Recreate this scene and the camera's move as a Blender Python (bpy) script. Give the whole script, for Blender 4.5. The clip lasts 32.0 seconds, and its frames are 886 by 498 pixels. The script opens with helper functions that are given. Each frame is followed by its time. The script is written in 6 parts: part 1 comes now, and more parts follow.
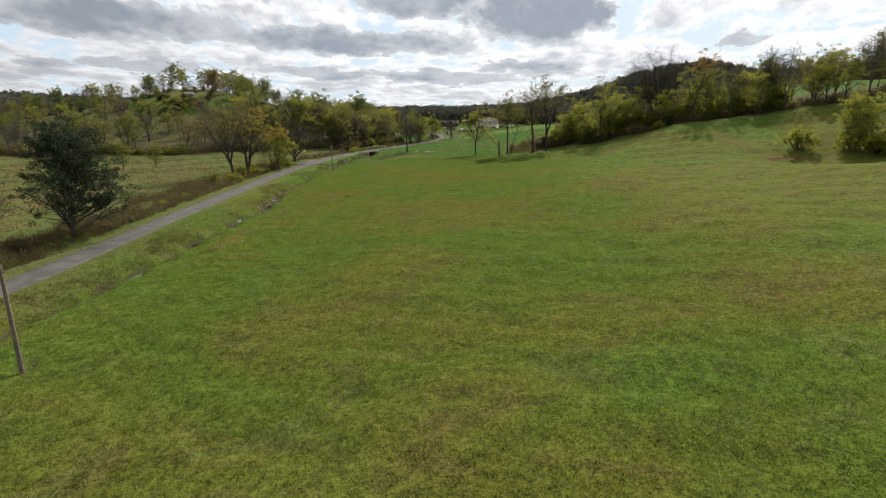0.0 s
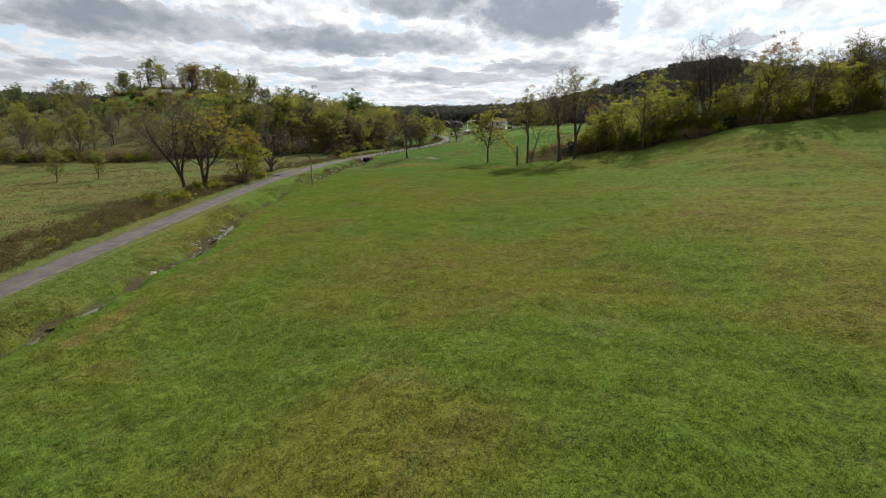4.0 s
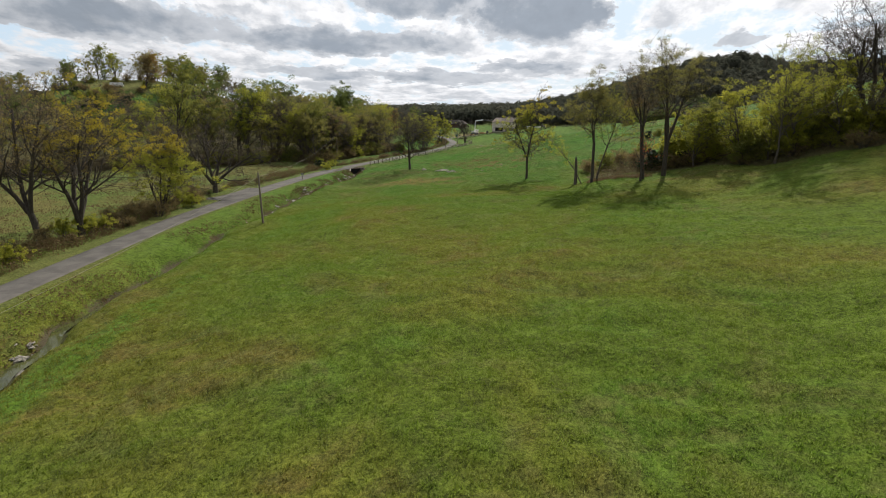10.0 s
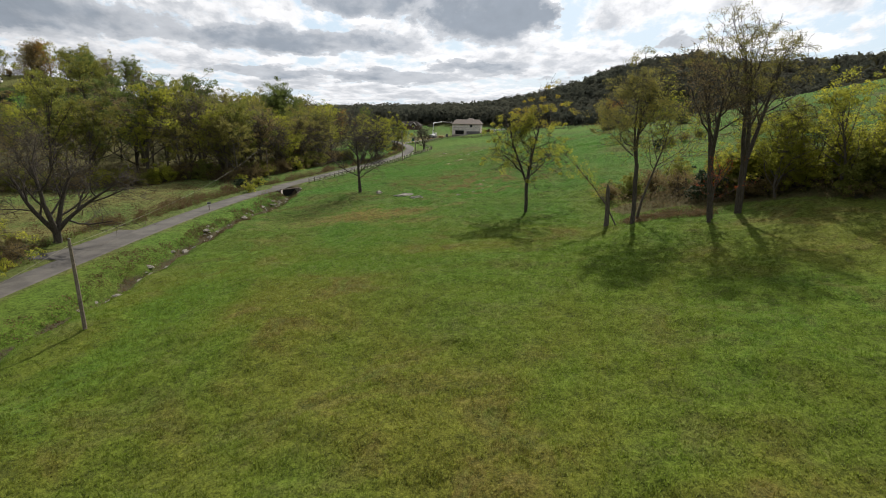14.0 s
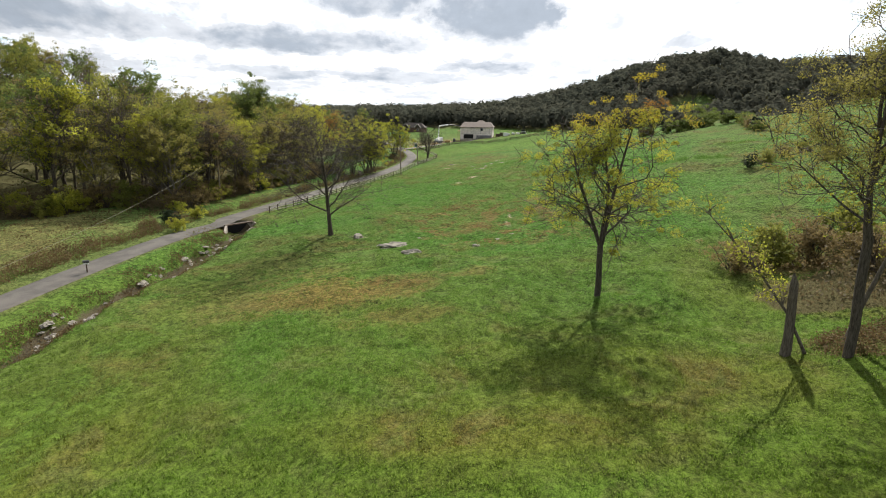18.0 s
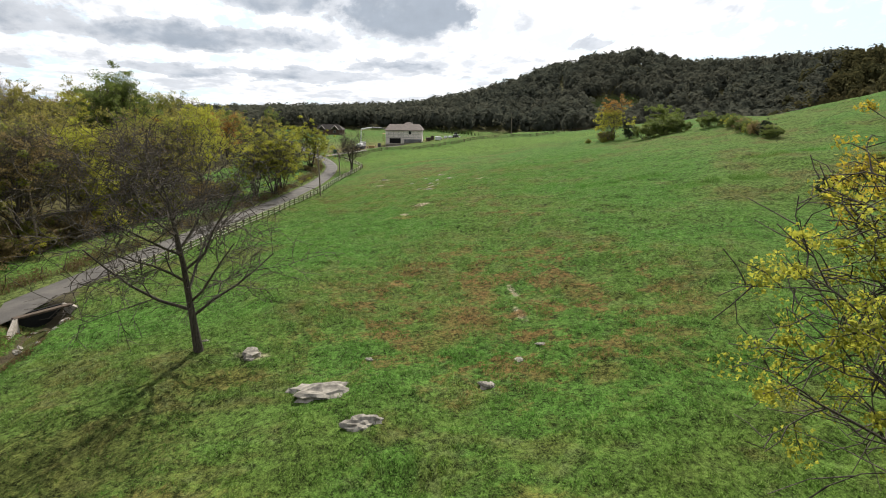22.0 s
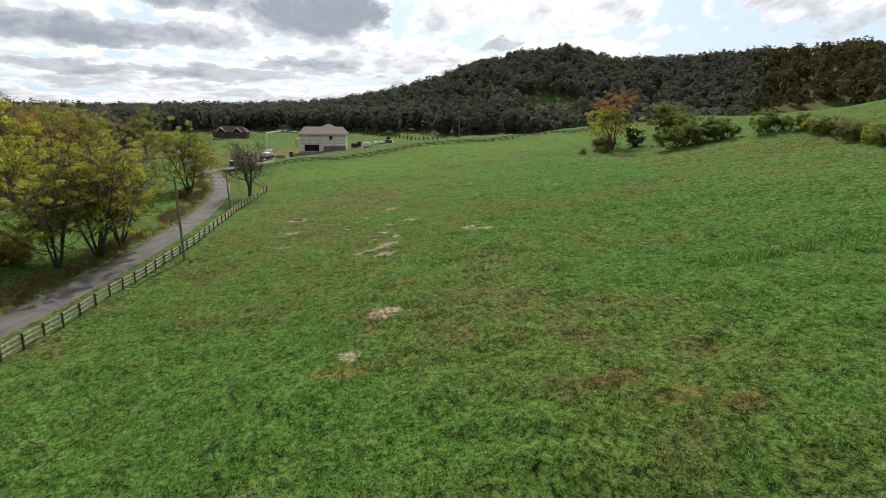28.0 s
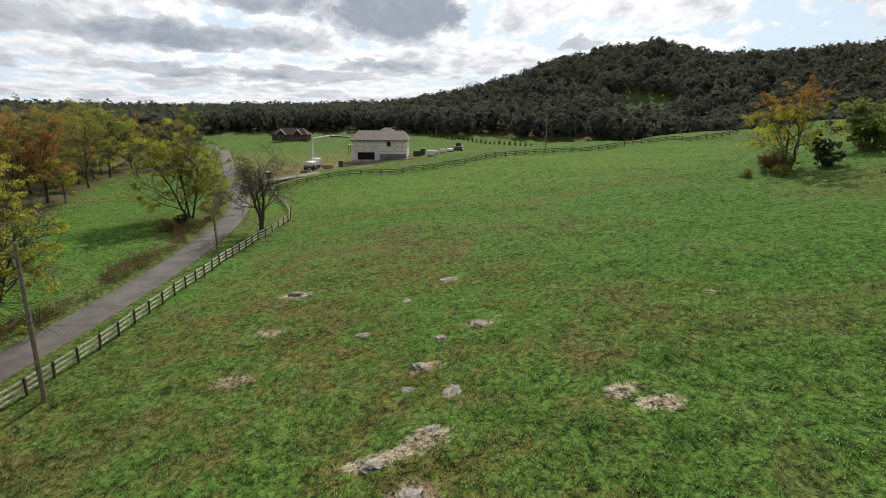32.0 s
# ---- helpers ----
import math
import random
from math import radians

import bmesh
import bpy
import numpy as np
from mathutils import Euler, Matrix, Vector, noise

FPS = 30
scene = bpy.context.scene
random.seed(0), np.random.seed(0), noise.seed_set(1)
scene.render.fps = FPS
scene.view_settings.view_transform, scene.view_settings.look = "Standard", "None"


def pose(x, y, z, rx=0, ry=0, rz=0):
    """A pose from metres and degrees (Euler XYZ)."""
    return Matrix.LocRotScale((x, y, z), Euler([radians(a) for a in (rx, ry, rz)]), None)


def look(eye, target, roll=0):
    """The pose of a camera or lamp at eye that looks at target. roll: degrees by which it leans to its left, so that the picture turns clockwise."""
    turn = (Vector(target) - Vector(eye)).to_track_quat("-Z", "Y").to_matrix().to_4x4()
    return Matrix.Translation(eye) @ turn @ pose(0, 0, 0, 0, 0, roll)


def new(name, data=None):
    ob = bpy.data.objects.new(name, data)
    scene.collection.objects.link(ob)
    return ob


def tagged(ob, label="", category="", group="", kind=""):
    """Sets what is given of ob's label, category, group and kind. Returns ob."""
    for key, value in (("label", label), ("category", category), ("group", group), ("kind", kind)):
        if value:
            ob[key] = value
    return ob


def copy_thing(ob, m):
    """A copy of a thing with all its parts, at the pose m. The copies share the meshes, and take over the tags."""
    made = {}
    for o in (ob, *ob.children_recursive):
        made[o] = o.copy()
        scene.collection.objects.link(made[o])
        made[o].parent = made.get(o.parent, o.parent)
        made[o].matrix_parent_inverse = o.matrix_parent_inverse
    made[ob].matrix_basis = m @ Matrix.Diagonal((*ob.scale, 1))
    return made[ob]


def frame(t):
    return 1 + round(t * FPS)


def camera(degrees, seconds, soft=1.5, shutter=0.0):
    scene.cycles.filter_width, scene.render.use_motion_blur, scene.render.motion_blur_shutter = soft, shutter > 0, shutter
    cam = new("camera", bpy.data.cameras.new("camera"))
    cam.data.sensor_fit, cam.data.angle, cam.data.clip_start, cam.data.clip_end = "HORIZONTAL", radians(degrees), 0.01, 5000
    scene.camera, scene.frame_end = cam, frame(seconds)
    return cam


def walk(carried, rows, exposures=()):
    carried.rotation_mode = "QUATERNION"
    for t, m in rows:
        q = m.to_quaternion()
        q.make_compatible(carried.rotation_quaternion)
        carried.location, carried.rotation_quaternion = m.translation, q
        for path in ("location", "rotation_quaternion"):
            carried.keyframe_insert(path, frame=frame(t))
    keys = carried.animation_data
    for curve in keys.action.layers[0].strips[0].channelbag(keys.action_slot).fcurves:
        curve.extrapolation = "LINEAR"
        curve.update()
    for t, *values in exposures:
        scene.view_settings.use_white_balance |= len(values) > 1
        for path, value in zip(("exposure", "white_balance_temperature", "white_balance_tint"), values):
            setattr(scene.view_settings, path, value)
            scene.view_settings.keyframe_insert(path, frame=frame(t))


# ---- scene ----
cam = camera(74.84, 32.0, soft=1.0)
PITCH, ROLL = 76.44, -0.39
# seconds, x, y, z, yaw of the drone
PATH_ROWS = [
    (0.0, 13.59, -112.67, 17.90, 2.97), (0.5, 13.21, -108.19, 17.78, 2.97), (1.0, 12.73, -103.69, 17.67, 3.05), (1.5, 12.15, -99.00, 17.58, 3.03),
    (2.0, 11.76, -94.85, 17.55, 3.02), (2.5, 11.78, -90.92, 17.70, 3.26), (3.0, 11.69, -87.14, 17.77, 3.30), (3.5, 11.51, -83.09, 17.78, 3.31),
    (5.5, 7.96, -66.80, 16.91, 2.75), (6.0, 7.47, -62.67, 16.70, 2.87), (6.5, 6.81, -58.70, 16.68, 2.83), (7.0, 6.35, -54.89, 16.72, 2.83),
    (7.5, 5.90, -50.84, 16.80, 2.85), (8.0, 5.29, -46.39, 16.85, 2.83), (8.5, 4.57, -41.72, 16.76, 2.80), (9.0, 3.94, -36.92, 16.54, 2.81),
    (9.5, 3.42, -32.24, 16.44, 2.84), (10.0, 3.03, -27.56, 16.37, 2.84), (10.5, 2.36, -22.82, 16.42, 2.71), (11.0, 1.70, -18.23, 16.56, 2.62),
    (11.5, 1.45, -13.86, 16.57, 1.81), (12.0, 0.68, -9.21, 16.60, 0.34), (12.5, 0.24, -4.63, 16.65, 0.04), (13.0, 0.00, 0.00, 16.67, -0.00),
    (13.5, -0.41, 4.68, 16.83, -0.83), (14.0, -0.57, 9.58, 17.00, -1.89), (14.5, -0.72, 14.48, 17.17, -3.10), (16.5, -0.30, 32.86, 17.61, -4.26),
    (17.0, -0.03, 37.51, 17.58, -2.55), (17.5, 0.13, 42.24, 17.53, -1.52), (18.0, 0.23, 46.73, 17.58, -1.31), (18.5, 0.17, 51.13, 17.65, -1.23),
    (19.0, 0.03, 55.69, 17.75, -1.10), (19.5, -0.27, 60.24, 17.76, -1.07), (20.0, -0.54, 64.71, 17.76, -1.13), (20.5, -0.93, 69.11, 17.79, -2.00),
    (21.0, -1.32, 73.34, 17.90, -4.19), (21.5, -1.81, 77.50, 17.98, -6.47), (22.0, -2.17, 81.90, 18.02, -9.49), (22.5, -2.51, 86.23, 17.98, -11.09),
    (23.0, -2.64, 90.55, 17.90, -11.25), (23.5, -2.77, 94.87, 17.80, -11.32), (24.0, -2.86, 98.93, 17.74, -12.34), (24.5, -2.83, 103.10, 17.73, -14.66),
    (25.0, -2.48, 107.35, 17.69, -16.00), (25.5, -2.03, 111.50, 17.53, -16.43), (27.5, 0.76, 128.49, 17.68, -17.40), (28.0, 1.57, 132.80, 17.71, -17.60),
    (28.5, 2.55, 137.07, 17.73, -17.70), (29.0, 3.70, 141.52, 17.80, -17.82), (29.5, 4.92, 146.08, 17.83, -17.80), (30.0, 6.08, 150.61, 17.85, -17.28),
    (30.5, 7.27, 155.14, 17.87, -16.26), (31.0, 8.42, 159.78, 17.87, -14.59), (31.5, 9.60, 164.41, 17.82, -12.33), (32.0, 10.70, 169.25, 17.71, -10.45),
]
walk(cam, [(t, pose(x, y, z, PITCH, ROLL, yaw)) for t, x, y, z, yaw in PATH_ROWS],
     exposures=[(0.0, 0.12), (14.5, 0.1), (16.5, 0.52), (19.0, 0.62), (20.5, 0.44), (22.0, 0.45), (23.0, 0.27), (26.0, 0.17), (28.0, 0.2), (32.0, 0.12)])

# ---- world and sun ----
SUN_AZ, SUN_EL = radians(19.0), radians(38.0)      # azimuth clockwise from +y


class Nodes:
    """Short hand for building node trees."""

    def __init__(self, tree):
        self.t = tree
        tree.nodes.clear()

    def add(self, kind, inputs=None, **props):
        n = self.t.nodes.new(kind)
        if "operation" in props:
            n.operation = props["operation"]
        if "use_clamp" in props:
            n.use_clamp = props["use_clamp"]
        if "interpolation_type" in props:
            n.interpolation_type = props["interpolation_type"]
        if "data_type" in props:
            n.data_type, n.blend_type = props["data_type"], props["blend_type"]
        if "attribute_name" in props:
            n.attribute_name = props["attribute_name"]
        for k, v in (inputs or {}).items():
            self.put(n, k, v)
        return n

    def put(self, n, k, v):
        if isinstance(v, bpy.types.NodeSocket):
            self.t.links.new(v, n.inputs[k])
        elif isinstance(v, bpy.types.Node):
            self.t.links.new(v.outputs[0], n.inputs[k])
        else:
            n.inputs[k].default_value = v

    def math(self, op, a, b=0.0, c=0.0, clamp=False):
        return self.add("ShaderNodeMath", {0: a, 1: b, 2: c}, operation=op, use_clamp=clamp).outputs[0]

    def noise(self, vec, scale, detail=4.0, rough=0.55, distort=0.0):
        return self.add("ShaderNodeTexNoise", {"Vector": vec, "Scale": scale, "Detail": detail, "Roughness": rough,
                                                "Distortion": distort}).outputs[0]

    def step(self, x, lo, hi):
        n = self.add("ShaderNodeMapRange", {0: x, 1: lo, 2: hi, 3: 0.0, 4: 1.0}, interpolation_type="SMOOTHSTEP")
        return n.outputs[0]

    def mix(self, f, a, b, mode="MIX"):
        n = self.add("ShaderNodeMix", data_type="RGBA", blend_type=mode)
        self.put(n, 0, f)
        for k, v in ((6, a), (7, b)):
            self.put(n, k, v if not isinstance(v, tuple) else (*v, 1.0))
        return n.outputs[2]

    def xyz(self, x, y, z):
        return self.add("ShaderNodeCombineXYZ", {0: x, 1: y, 2: z}).outputs[0]


def make_sky():
    world = bpy.data.worlds.new("sky")
    scene.world = world
    world.use_nodes = True
    n = Nodes(world.node_tree)
    sky = n.add("ShaderNodeTexSky")
    sky.sky_type, sky.sun_disc, sky.sun_elevation, sky.sun_rotation = "NISHITA", False, SUN_EL, SUN_AZ
    sky.dust_density = 1.5
    blue = n.mix(1.0, sky.outputs[0], (0.105, 0.105, 0.105), "MULTIPLY")
    d = n.add("ShaderNodeTexCoord").outputs["Generated"]
    s = n.add("ShaderNodeSeparateXYZ", {0: d})
    az = n.math("ARCTAN2", s.outputs[0], s.outputs[1])
    el = n.math("ARCSINE", s.outputs[2])
    # a flat deck of cloud seen in perspective: cells shrink and flatten towards the horizon
    up = n.math("MAXIMUM", el, 0.0)
    deck = n.math("DIVIDE", 1.0, n.math("TANGENT", n.math("ADD", up, radians(5.5))))
    p = n.xyz(n.math("MULTIPLY", az, n.math("ADD", 6.5, n.math("MULTIPLY", deck, 0.35))), n.math("MULTIPLY", deck, 0.62), 0.0)

    def shifted(v, by):
        return n.add("ShaderNodeVectorMath", {0: v, 1: by}).outputs[0]

    curl = n.math("SUBTRACT", n.noise(p, 2.6, 5.0, 0.6), 0.5)
    curl2 = n.math("SUBTRACT", n.noise(shifted(p, (5.3, 1.7, 2.0)), 2.2, 5.0, 0.6), 0.5)
    waz = n.math("ADD", az, n.math("MULTIPLY", curl, radians(9.0)))
    wel = n.math("ADD", el, n.math("MULTIPLY", curl2, radians(2.4)))

    def heap(a, e, wa, we, gain):
        """One cloud bank: centre and half sizes in degrees, its outline curled."""
        da = n.math("DIVIDE", n.math("SUBTRACT", waz, radians(a)), radians(wa))
        de = n.math("DIVIDE", n.math("SUBTRACT", wel, radians(e)), radians(we))
        r = n.math("ADD", n.math("MULTIPLY", da, da), n.math("MULTIPLY", de, de))
        return n.math("MULTIPLY", n.math("SUBTRACT", 1.0, n.step(r, 0.25, 1.25)), gain)

    def sheet(v, gap):
        a = n.noise(shifted(v, (3.1, 7.7 + gap, 0.0)), 0.95, 5.0, 0.55, 0.25)
        b = n.noise(shifted(v, (9.0, 2.0 + gap, 4.0)), 3.1, 6.0, 0.6, 0.15)
        return n.math("ADD", n.math("MULTIPLY", a, 0.62), n.math("MULTIPLY", b, 0.38))

    white_fill = sheet(p, 0.0)
    belly = sheet(p, -0.10)
    for bank in ((24.0, 6.6, 7.0, 2.2, -0.07), (15.0, 8.2, 3.4, 2.2, -0.05), (45.0, 6.0, 16.0, 5.0, -0.11), (49.0, 8.6, 6.0, 1.5, 0.19),
                 (30.0, 5.6, 6.0, 1.0, 0.10)):
        white_fill = n.math("ADD", white_fill, heap(*bank))
    for bank in ((6.0, 8.4, 6.6, 2.5, 0.36), (-5.6, 9.8, 6.0, 1.8, 0.30), (-12.0, 6.0, 11.5, 1.25, 0.27), (-31.0, 7.0, 10.0, 1.5, 0.24),
                 (23.2, 6.0, 2.2, 0.7, 0.22), (-14.5, 3.2, 4.8, 0.6, 0.18), (-4.0, 2.9, 7.0, 0.65, 0.17), (5.0, 3.9, 4.6, 0.55, 0.16),
                 (-31.0, 3.5, 8.0, 0.6, 0.14), (12.0, 2.6, 4.0, 0.45, 0.12), (-9.0, 7.9, 6.0, 0.55, -0.12), (-26.0, 8.9, 9.0, 0.6, -0.10),
                 (-8.0, 4.4, 14.0, 0.4, -0.08), (13.6, 8.0, 2.2, 3.0, -0.14), (30.0, 8.0, 14.0, 6.0, -0.10)):
        belly = n.math("ADD", belly, heap(*bank))
    cover = n.step(white_fill, 0.405, 0.50)
    dark = n.math("ADD", n.math("MULTIPLY", n.step(belly, 0.44, 0.60), 0.60), n.math("MULTIPLY", n.step(belly, 0.60, 0.84), 0.40))
    cover = n.math("MAXIMUM", cover, n.step(belly, 0.50, 0.60))
    # the side of the sun is brighter
    toward = n.add("ShaderNodeVectorMath", {0: d, 1: (math.sin(SUN_AZ) * math.cos(SUN_EL), math.cos(SUN_AZ) * math.cos(SUN_EL),
                                                      math.sin(SUN_EL))}, operation="DOT_PRODUCT").outputs["Value"]
    glow = n.math("ADD", 0.42, n.math("MULTIPLY", n.step(toward, -0.2, 0.95), 0.56))
    high = n.math("SUBTRACT", 1.0, n.math("MULTIPLY", n.step(el, 0.25, 0.7), 0.12))
    glow = n.math("MULTIPLY", glow, high)
    glow = n.math("MULTIPLY", glow, n.math("ADD", 0.86, n.math("MULTIPLY", n.noise(p, 3.4, 6.0, 0.6), 0.30)))
    white = n.mix(1.0, (1.0, 1.0, 1.0), n.xyz(glow, glow, n.math("MULTIPLY", glow, 1.02)), "MULTIPLY")
    grey = n.mix(1.0, white, (0.34, 0.385, 0.44), "MULTIPLY")
    body = n.mix(dark, white, grey)
    pale = n.mix(n.math("SUBTRACT", 0.85, n.math("MULTIPLY", n.step(el, 0.1, 0.6), 0.45)), blue, (0.60, 0.74, 0.88))
    col = n.mix(cover, pale, body)
    ground_side = n.step(el, -0.02, 0.0)
    col = n.mix(ground_side, (0.12, 0.13, 0.10), col)
    bg = n.add("ShaderNodeBackground", {"Color": col, "Strength": 1.0})
    n.add("ShaderNodeOutputWorld", {0: bg})


make_sky()
sun_data = bpy.data.lights.new("sun", "SUN")
sun_data.energy, sun_data.angle, sun_data.color = 4.6, radians(0.6), (1.0, 0.95, 0.86)
sun_from = Vector((math.sin(SUN_AZ) * math.cos(SUN_EL), math.cos(SUN_AZ) * math.cos(SUN_EL), math.sin(SUN_EL)))
new("sun", sun_data).matrix_world = look(sun_from * 200, (0, 0, 0))


# ---- materials ----
def material(name, rough=0.9, spec=0.3):
    m = bpy.data.materials.new(name)
    m.use_nodes = True
    n = Nodes(m.node_tree)
    b = n.add("ShaderNodeBsdfPrincipled", {"Roughness": rough, "Specular IOR Level": spec})
    n.add("ShaderNodeOutputMaterial", {0: b})
    return m, n, b


def relief(n, b, height, strength, dist):
    bump = n.add("ShaderNodeBump", {"Height": height, "Strength": strength, "Distance": dist})
    n.put(b, "Normal", bump)


def plain(name, col, rough=0.8, metal=0.0, grain=8.0, vary=0.25, bump=0.0):
    """A solid with mottling at two scales."""
    m, n, b = material(name, rough)
    pos = n.add("ShaderNodeTexCoord").outputs["Object"]
    a = n.noise(pos, grain, 5.0)
    c = n.noise(pos, grain * 0.12, 3.0)
    v = n.math("ADD", n.math("MULTIPLY", a, 0.6), n.math("MULTIPLY", c, 0.4))
    lo, hi = tuple(k * (1 - vary) for k in col), tuple(min(1.0, k * (1 + vary)) for k in col)
    n.put(b, "Base Color", n.mix(n.step(v, 0.35, 0.65), lo, hi))
    b.inputs["Metallic"].default_value = metal
    if bump:
        relief(n, b, a, 0.5, bump)
    return m


def field_colour(n, pos):
    """Meadow colour by place: green, olive and rusty patches at three scales; shared by turf and blades."""
    s = n.add("ShaderNodeSeparateXYZ", {0: pos})
    # y runs from the dry olive meadow to the lush pasture up the lane
    lush = n.step(n.math("ADD", s.outputs[1], n.math("MULTIPLY", n.noise(pos, 0.03, 2.0), 60.0)), 70.0, 150.0)
    a = n.noise(pos, 0.035, 4.0, 0.6, 0.6)
    b = n.noise(pos, 0.16, 5.0, 0.62, 0.8)
    c = n.noise(pos, 0.9, 5.0, 0.65)
    green = n.mix(lush, (0.080, 0.114, 0.013), (0.053, 0.120, 0.020))
    olive = n.mix(lush, (0.112, 0.112, 0.017), (0.070, 0.115, 0.023))
    rust = n.mix(lush, (0.118, 0.083, 0.024), (0.098, 0.066, 0.026))
    col = n.mix(n.step(a, 0.40, 0.60), green, olive)
    mixed = n.math("ADD", n.math("MULTIPLY", b, 0.7), n.math("MULTIPLY", a, 0.3))
    col = n.mix(n.math("MULTIPLY", n.step(mixed, 0.51, 0.62), n.math("SUBTRACT", 0.85, n.math("MULTIPLY", lush, 0.15))), col, rust)
    bright = n.step(n.math("SUBTRACT", b, n.math("MULTIPLY", a, 0.5)), 0.29, 0.42)
    col = n.mix(n.math("MULTIPLY", bright, 0.45), col, (0.062, 0.128, 0.016))
    dry = n.step(n.math("ADD", n.math("MULTIPLY", c, 0.5), n.math("MULTIPLY", b, 0.5)), 0.52, 0.62)
    return n.mix(n.math("MULTIPLY", dry, 0.35), col, n.mix(lush, (0.120, 0.114, 0.034), (0.092, 0.120, 0.054)))


def spot(n, s, x, y, rx, ry, wob, soft):
    """1 inside an uneven ellipse on the ground."""
    dx = n.math("DIVIDE", n.math("SUBTRACT", s.outputs[0], x), rx)
    dy = n.math("DIVIDE", n.math("SUBTRACT", s.outputs[1], y), ry)
    r = n.math("ADD", n.math("SQRT", n.math("ADD", n.math("MULTIPLY", dx, dx), n.math("MULTIPLY", dy, dy))), wob)
    return n.math("SUBTRACT", 1.0, n.step(r, soft, 1.2))


def make_turf():
    m, n, b = material("meadow_turf", 1.0, 0.03)
    pos = n.add("ShaderNodeNewGeometry").outputs["Position"]
    col = field_colour(n, pos)
    s = n.add("ShaderNodeSeparateXYZ", {0: pos})
    wob = n.math("ADD", n.math("MULTIPLY", n.math("SUBTRACT", n.noise(pos, 0.5, 4.0), 0.5), 1.6),
                 n.math("MULTIPLY", n.math("SUBTRACT", n.noise(pos, 2.2, 5.0, 0.7, 0.6), 0.5), 1.7))
    for x, y, rx, ry, tint, f in BARE_AND_SHADED:
        col = n.mix(n.math("MULTIPLY", spot(n, s, x, y, rx, ry, wob, 0.6 if tint is STONE else 0.45), f), col, tint)
    # rusty bare blotches scattered over the stony brow
    brow = n.math("MAXIMUM", spot(n, s, 10.0, 127.0, 18.0, 20.0, n.math("MULTIPLY", wob, 0.25), 0.5), n.math("MULTIPLY", spot(n, s, 12.0, 205.0, 22.0, 40.0, 0.0, 0.5), 0.55))
    blotch = n.math("ADD", n.math("MULTIPLY", n.noise(pos, 0.33, 4.0, 0.6, 0.5), 0.65), n.math("MULTIPLY", n.noise(pos, 1.7, 4.0, 0.65), 0.35))
    col = n.mix(n.math("MULTIPLY", n.math("MULTIPLY", n.step(blotch, 0.49, 0.56), brow), 0.9), col, n.mix(n.noise(pos, 2.5, 3.0), (0.085, 0.045, 0.018), (0.15, 0.082, 0.032)))
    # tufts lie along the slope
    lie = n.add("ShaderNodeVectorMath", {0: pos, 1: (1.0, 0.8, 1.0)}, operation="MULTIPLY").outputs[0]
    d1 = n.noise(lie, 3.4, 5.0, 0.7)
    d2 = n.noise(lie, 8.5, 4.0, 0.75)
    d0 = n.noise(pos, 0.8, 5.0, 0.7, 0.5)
    # tussocks: crowns painted paler, shade painted into the hollows between them
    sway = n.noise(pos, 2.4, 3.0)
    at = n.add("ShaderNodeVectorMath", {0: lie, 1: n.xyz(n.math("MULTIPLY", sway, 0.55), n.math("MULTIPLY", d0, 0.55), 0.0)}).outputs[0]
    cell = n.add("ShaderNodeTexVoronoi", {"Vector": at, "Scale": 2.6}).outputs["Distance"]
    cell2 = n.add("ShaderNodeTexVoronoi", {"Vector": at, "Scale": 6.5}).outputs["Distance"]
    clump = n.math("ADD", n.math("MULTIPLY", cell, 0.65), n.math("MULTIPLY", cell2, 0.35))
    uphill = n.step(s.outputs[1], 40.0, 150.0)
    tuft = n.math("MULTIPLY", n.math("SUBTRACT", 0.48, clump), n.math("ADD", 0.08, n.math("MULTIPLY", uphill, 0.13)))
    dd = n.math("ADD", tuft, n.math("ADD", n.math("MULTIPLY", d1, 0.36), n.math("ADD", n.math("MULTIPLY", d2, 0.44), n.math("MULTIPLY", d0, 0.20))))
    # dark worn hollows a few paces across in the dry meadow
    worn = n.math("ADD", n.math("MULTIPLY", n.noise(pos, 0.42, 5.0, 0.62, 0.7), 0.6), n.math("MULTIPLY", n.noise(pos, 1.3, 4.0, 0.6), 0.4))
    low = n.math("SUBTRACT", 1.0, n.math("MULTIPLY", n.step(s.outputs[1], 60.0, 120.0), 0.6))
    col = n.mix(n.math("MULTIPLY", n.step(worn, 0.52, 0.60), n.math("MULTIPLY", low, 0.42)), col, (0.046, 0.045, 0.013))
    verge = n.add("ShaderNodeAttribute", attribute_name="verge").outputs["Fac"]
    vedge = n.step(n.math("ADD", verge, n.math("MULTIPLY", n.math("SUBTRACT", d0, 0.5), 1.2)), 0.35, 0.8)
    col = n.mix(n.math("MULTIPLY", vedge, 0.7), col, n.mix(d0, (0.066, 0.082, 0.024), (0.115, 0.108, 0.042)))
    bank = n.add("ShaderNodeAttribute", attribute_name="bank").outputs["Fac"]
    col = n.mix(n.math("MULTIPLY", n.step(n.math("ADD", bank, n.math("MULTIPLY", n.math("SUBTRACT", d0, 0.5), 1.6)), 0.3, 1.0), 0.6), col, (0.074, 0.122, 0.018))
    # mottled tone plus painted shade between tufts, multiplied into the grass colour
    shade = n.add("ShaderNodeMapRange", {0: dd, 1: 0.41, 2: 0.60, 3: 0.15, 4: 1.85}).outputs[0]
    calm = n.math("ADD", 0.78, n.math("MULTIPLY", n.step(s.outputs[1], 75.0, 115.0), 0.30))
